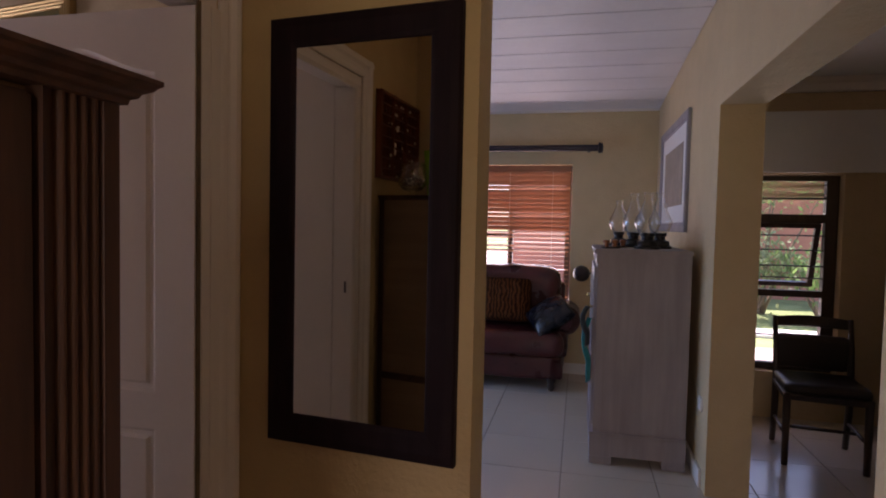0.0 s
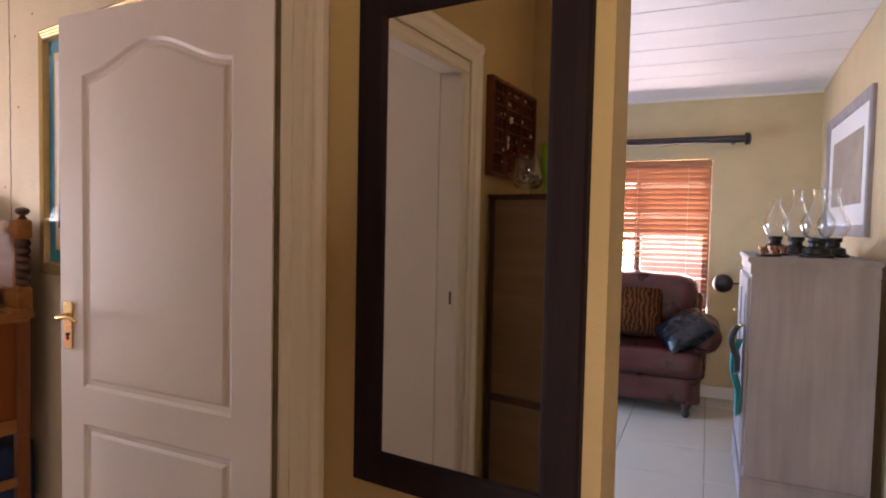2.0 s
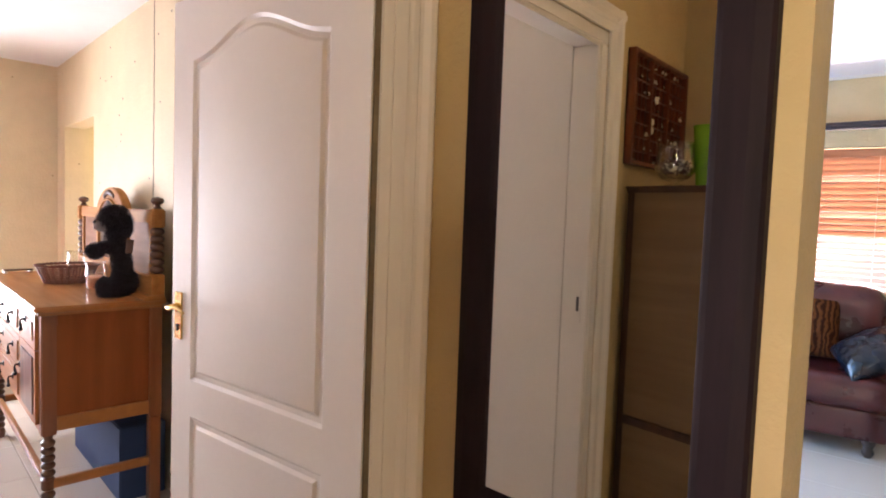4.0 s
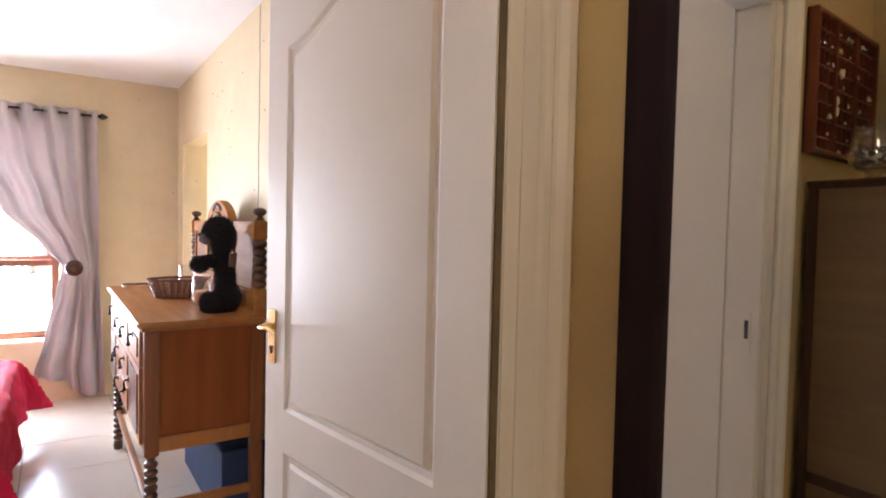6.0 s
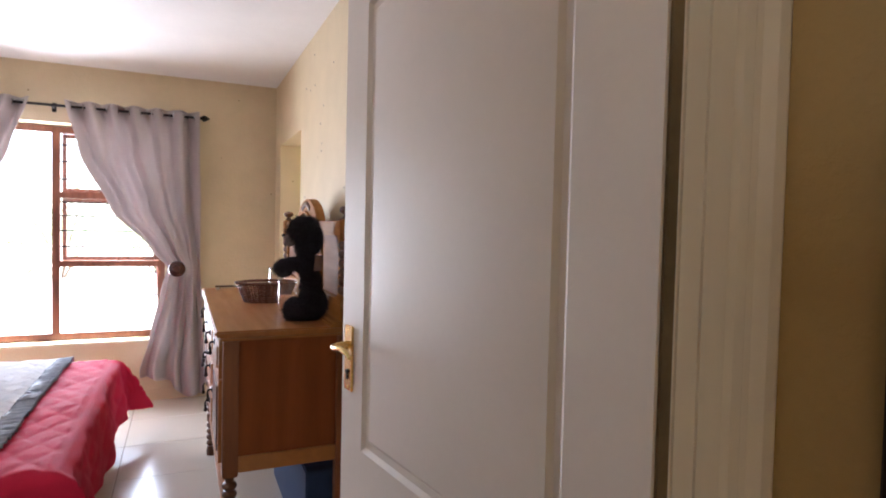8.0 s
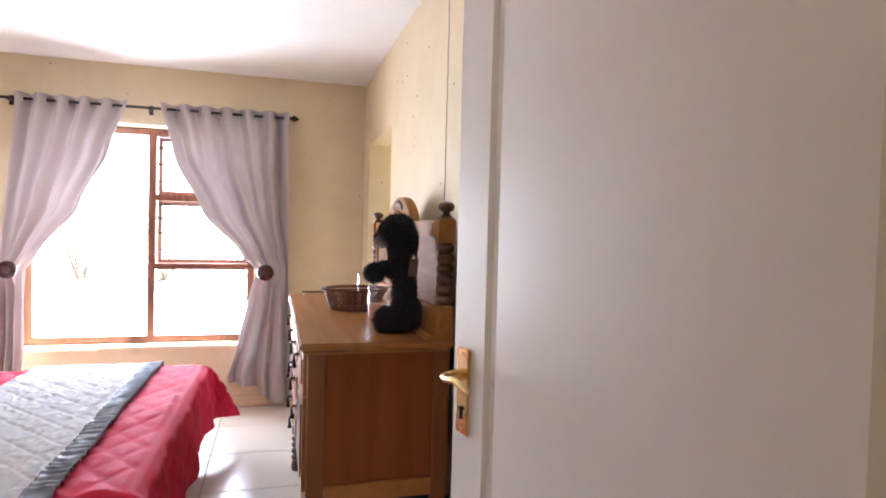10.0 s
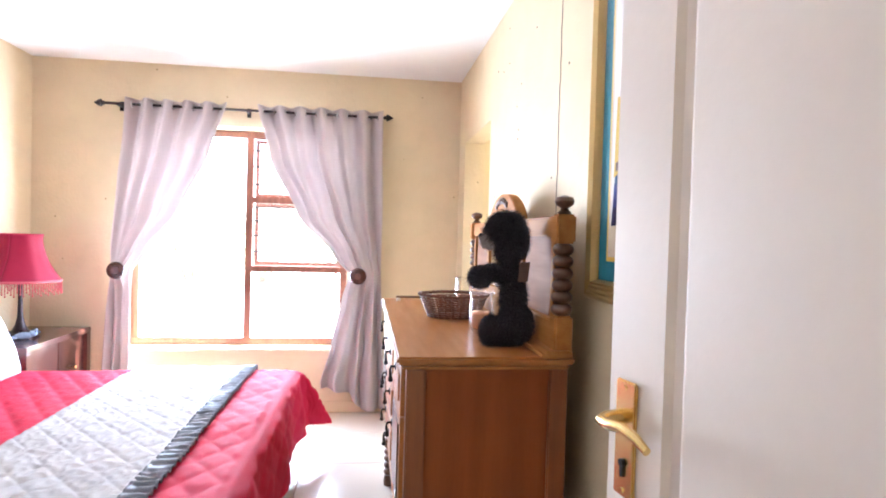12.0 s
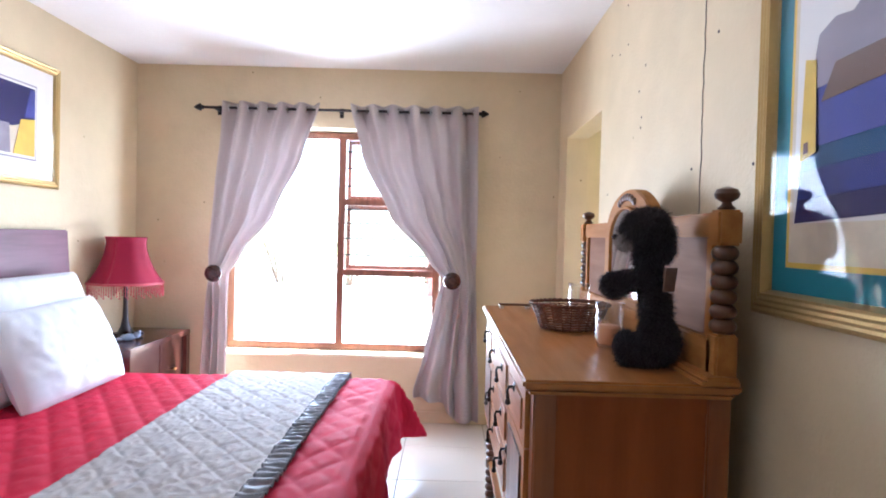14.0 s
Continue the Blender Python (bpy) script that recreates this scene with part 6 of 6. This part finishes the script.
def bamboo_screen():
    ms = Mesher()
    for k in range(26):
        z = 1.66 + 0.011 * k
        ms.tube([(0.1, 0, z), (1.4, 0, z + 0.004 * math.sin(k))], 0.0042, 6)
    for x in (0.3, 0.8, 1.2):
        ms.tube([(x, -0.006, 1.65), (x, -0.006, 1.95)], 0.002, 5)
    e = ms.make("bamboo_screen", M_BAMBOO, m=LOUNGE @ pose(0, 1.72, 0))
    tagged(e, "rolled-down bamboo screen outside the dining window", "screen")


bamboo_screen()
# Unseen overhang, added to keep a sun patch off the dining floor.
structure(Mesher().box((0.25, 1.66, 2.30), (3.4, 2.50, 2.40)).make("sun_block_dining", M_WALL_OUT, m=LOUNGE), "plastered slab added out of view above the dining window to block the sun")


def dining_chair():
    """Dark farmhouse chair with a bowed back and stretchers."""
    e = base("dining_chair", LOUNGE @ pose(0.80, 0.66, 0, 0, 0, 172), "dark wooden dining chair with padded seat and broad back", "chair")
    w, d = 0.21, 0.20
    for x in (-w, w):
        Mesher().tube([(x, d, 0), (x, d, 0.44)], [0.019, 0.023], 10).make("leg", M_CHAIR, e, smooth=True)
        Mesher().tube([(x, -d - 0.05, 0), (x, -d, 0.25), (x, -d, 0.46), (x * 1.02, -d - 0.03, 0.66), (x * 1.04, -d - 0.09, 0.84)], [0.018, 0.022, 0.022, 0.018, 0.015], 10).make("back_leg", M_CHAIR, e, smooth=True)
        Mesher().tube([(x, -d - 0.02, 0.18), (x, d, 0.18)], 0.011, 8).make("stretcher", M_CHAIR, e, smooth=True)
    Mesher().tube([(-w, 0, 0.18), (w, 0, 0.18)], 0.011, 8).make("stretcher", M_CHAIR, e, smooth=True)
    Mesher().box((-w - 0.02, -d - 0.01, 0.40), (w + 0.02, d + 0.02, 0.44)).make("seat_frame", M_CHAIR, e, bevel=0.008)
    rounded("seat", (-w - 0.015, -d, 0.43), (w + 0.015, d + 0.015, 0.50), M_CHAIRSEAT, e, 0.03, 0.004, 20)

    def rail(z0, z1, t0, name):
        def skin(u, v, s):
            x = (u - 0.5) * 2 * (w + 0.01)
            bow = -0.05 * (1 - (2 * u - 1) ** 2)
            z = z0 + (z1 - z0) * v + 0.012 * math.sin(math.pi * u) * v
            return (x, -d - 0.03 - 0.25 * (z - 0.6) + bow + s * t0, z)
        Mesher().grid(lambda u, v: skin(u, v, 0), 16, 4).make(name, M_CHAIR, e, smooth=True, solid=0.022)

    rail(0.775, 0.835, 0.0, "top_rail")
    rounded("back_pad", (-w, -d - 0.09, 0.50), (w, -d - 0.02, 0.73), M_CHAIRSEAT, e, 0.03, 0, 23)
    return e


chair = dining_chair()


def side_cabinet():
    e = base("dining_cabinet", LOUNGE @ pose(1.62, 0.62, 0), "tall dark cabinet standing in the dining room", "cabinet")
    Mesher().box((-0.25, -0.2, 0.08), (0.3, 0.5, 1.02)).make("body", M_CHAIR, e, bevel=0.008)
    Mesher().box((-0.27, -0.22, 1.02), (0.32, 0.52, 1.05)).make("top", M_CHAIR, e, bevel=0.008)
    for x in (-0.23, 0.24):
        for y in (-0.18, 0.44):
            Mesher().box((x, y, 0), (x + 0.05, y + 0.05, 0.08)).make("foot", M_CHAIR, e)


side_cabinet()

# ---- garden ----
structure(Mesher().add([(-400, -400, -0.12), (400, -400, -0.12), (400, 400, -0.12), (-400, 400, -0.12)], [(0, 1, 2, 3)]).make("ground", M_GRASS), "sunlit lawn round the house")
# Pale ground spread wide so the bedroom window's view burns out.
structure(Mesher().box((-40.0, -20.0, -0.12), (-5.57, 12.0, -0.04)).make("glare_ground_bedroom", M_PAVE, bevel=0.01), "pale paving added beside the bedroom to glare in the window")
# Paving stretched over the lawn to cut its green bounce indoors.
structure(Mesher().box((-0.19, 1.70, -0.12), (4.5, 4.6, -0.05)).make("bounce_ground_dining", M_PAVE, m=LOUNGE, bevel=0.01), "pale paving spread beside the dining room to cut green bounce light")
# Pale ground added to make the view behind the blind glare.
structure(Mesher().box((-9.0, 2.6, -0.12), (-0.2, 30.0, -0.06)).make("glare_ground_lounge", M_PAVE, m=LOUNGE, bevel=0.01), "pale paving added beside the lounge to glare behind the blind")


# White strip added on the lawn for its overexposed highlights.
structure(Mesher().box((-0.19, 5.7, -0.12), (9.0, 6.3, -0.07)).make("glare_strip_lawn", M_MAT, m=LOUNGE, bevel=0.01), "white strip added across the lawn for bright highlights")


def shrub(x, y, r, h, seed, mat, low=0.5):
    """Stems and several hundred separate leaves in loose clumps."""
    random.seed(seed)
    e = base("shrub", pose(x, y, -0.12), "leafy green garden shrub in sunlight", "shrub", "garden shrubs")
    st = Mesher()
    clumps = []
    for k in range(9):
        a, q = random.uniform(0, 6.28), r * math.sqrt(random.random()) * 0.8
        top = (q * math.cos(a), q * math.sin(a), h * random.uniform(low, 0.95))
        st.tube([(0.05 * math.cos(a), 0.05 * math.sin(a), 0), (top[0] * 0.5, top[1] * 0.5, top[2] * 0.55), top], [0.03, 0.02, 0.006], 6)
        clumps.append(top)
    st.make("stems", M_BARK, e)
    lv = Mesher()
    for _ in range(1100):
        c = random.choice(clumps)
        d = Vector((random.gauss(0, 1), random.gauss(0, 1), random.gauss(0, 0.8))) * r * 0.26
        p = Vector(c) + d
        p.z = max(0.04, p.z)
        m = pose(*p, random.uniform(0, 360), random.uniform(-50, 50), random.uniform(0, 360))
        s = random.uniform(0.04, 0.085)
        lv.add([m @ Vector(q) for q in ((0, -s, 0), (s * 0.38, 0, s * 0.1), (0, s, 0), (-s * 0.38, 0, s * 0.1))], [(0, 1, 2), (0, 2, 3)])
    tagged(lv.make("leaves", mat, e), kind="stuff")


k = 0
for x, y, r, h in ((-15.5, 2.3, 1.2, 1.3), (-17.0, -1.4, 1.5, 2.6), (-18.5, 0.6, 1.5, 2.0), (-17.5, -3.4, 1.5, 2.4), (-19.0, 2.2, 1.4, 2.8)):
    k += 1
    shrub(x, y, r, h, k, M_LEAF2, 0.12)


def veranda_post(x, y):
    e = base("veranda_post", pose(x, y, -0.04), "sunlit pink plastered post outside the bedroom window", "post")
    Mesher().box((-0.12, -0.12, 0.18), (0.12, 0.12, 2.7)).make("shaft", M_PINKWALL, e, bevel=0.012)
    Mesher().box((-0.16, -0.16, 0), (0.16, 0.16, 0.18)).make("plinth", M_WALL_OUT, e, bevel=0.012)


veranda_post(-13.0, 0.95)
for u, v, r, h, mat in ((1.2, 7.4, 0.9, 1.3, M_LEAF2), (2.2, 7.6, 0.9, 1.5, M_LEAF2), (3.2, 7.0, 0.9, 1.3, M_LEAF), (1.4, 9.0, 1.1, 2.6, M_LEAF2), (2.6, 8.4, 1.2, 3.0, M_LEAF), (0.3, 7.4, 1.0, 2.2, M_LEAF)):
    k += 1
    p = LOUNGE @ Vector((u, v, 0))
    shrub(p.x, p.y, r, h, k, mat)


def garden_house():
    e = base("garden_house", LOUNGE @ pose(1.2, 11.0, -0.12), "terracotta plastered house with blue window beyond the garden", "house")
    wm = Mesher().box((-3.5, 0, 0), (5.5, 4, 2.9))
    wm.make("wall", M_PINKWALL, e)
    Mesher().box((-0.2, -0.03, 1.15), (1.2, 0.02, 2.3)).make("window_frame", M_MAT, e, bevel=0.01)
    Mesher().box((-0.1, -0.05, 1.25), (0.47, -0.03, 2.2)).box((0.53, -0.05, 1.25), (1.1, -0.03, 2.2)).make("window_pane", M_BLUEPAINT, e)
    Mesher().extrude([(-0.6, 2.85), (2.0, 4.0), (4.6, 2.85), (4.6, 2.95), (2.0, 4.15), (-0.6, 2.95)], -3.8, 5.8, "x").make("roof", M_ROOF, e)


garden_house()

# ---- floors: single tiles on grout ----


def tile_mesh(s, g=0.004, h=0.012):
    ms = Mesher().box((-s / 2 + g / 2, -s / 2 + g / 2, -h), (s / 2 - g / 2, s / 2 - g / 2, 0))
    ob = ms.make("tile", M_TILE, bevel=0.0018, segs=1)
    return ob


def tiled_floor(name, m, spots, s, slab, label):
    fl = structure(Mesher().box(*slab).make(name, M_GROUT, m=m), label)
    first = None
    for x, y, z in spots:
        if first is None:
            first = tile_mesh(s)
            o = first
        else:
            o = new("tile", first.data)
        o.parent = fl
        o.matrix_basis = pose(x, y, z, random.uniform(-0.03, 0.03), random.uniform(-0.03, 0.03), 90 * random.randint(0, 3))


random.seed(21)
S = 0.515
spots = []
for i in range(-9, 8):
    for j in range(-11, 6):
        u, v = -0.75 + S * (i + 0.5), 0.0 + S * (j + 0.5)
        p = LOUNGE @ Vector((u, v, 0))
        inside = u < 3.4 and v > -5.3 and ((u < 0.1 and v < V_FAR) or (u >= 0.1 and v < 1.5)) and u > -3.8
        if inside and (p.x > -0.75 or p.y > 2.05) and p.y > -1.6:
            spots.append((u, v, 0.0))
tiled_floor("floor_lounge", LOUNGE, spots, S, ((-4.0, -5.5, -0.1), (3.5, 2.5, -0.005)), "cream ceramic floor tiles with grey joints")
spots = [(-5.345 + S * (i + 0.42), -1.0 + S * (j + 0.30), 0.006) for i in range(9) for j in range(9) if -1.0 + S * (j + 0.3) < 2.2 or -5.345 + S * (i + 0.42) < -4.1]
tiled_floor("floor_bedroom", pose(0, 0, 0), spots, S, ((-5.56, -1.15, -0.08), (-0.95, 3.3, 0.002)), "cream ceramic bedroom floor tiles")
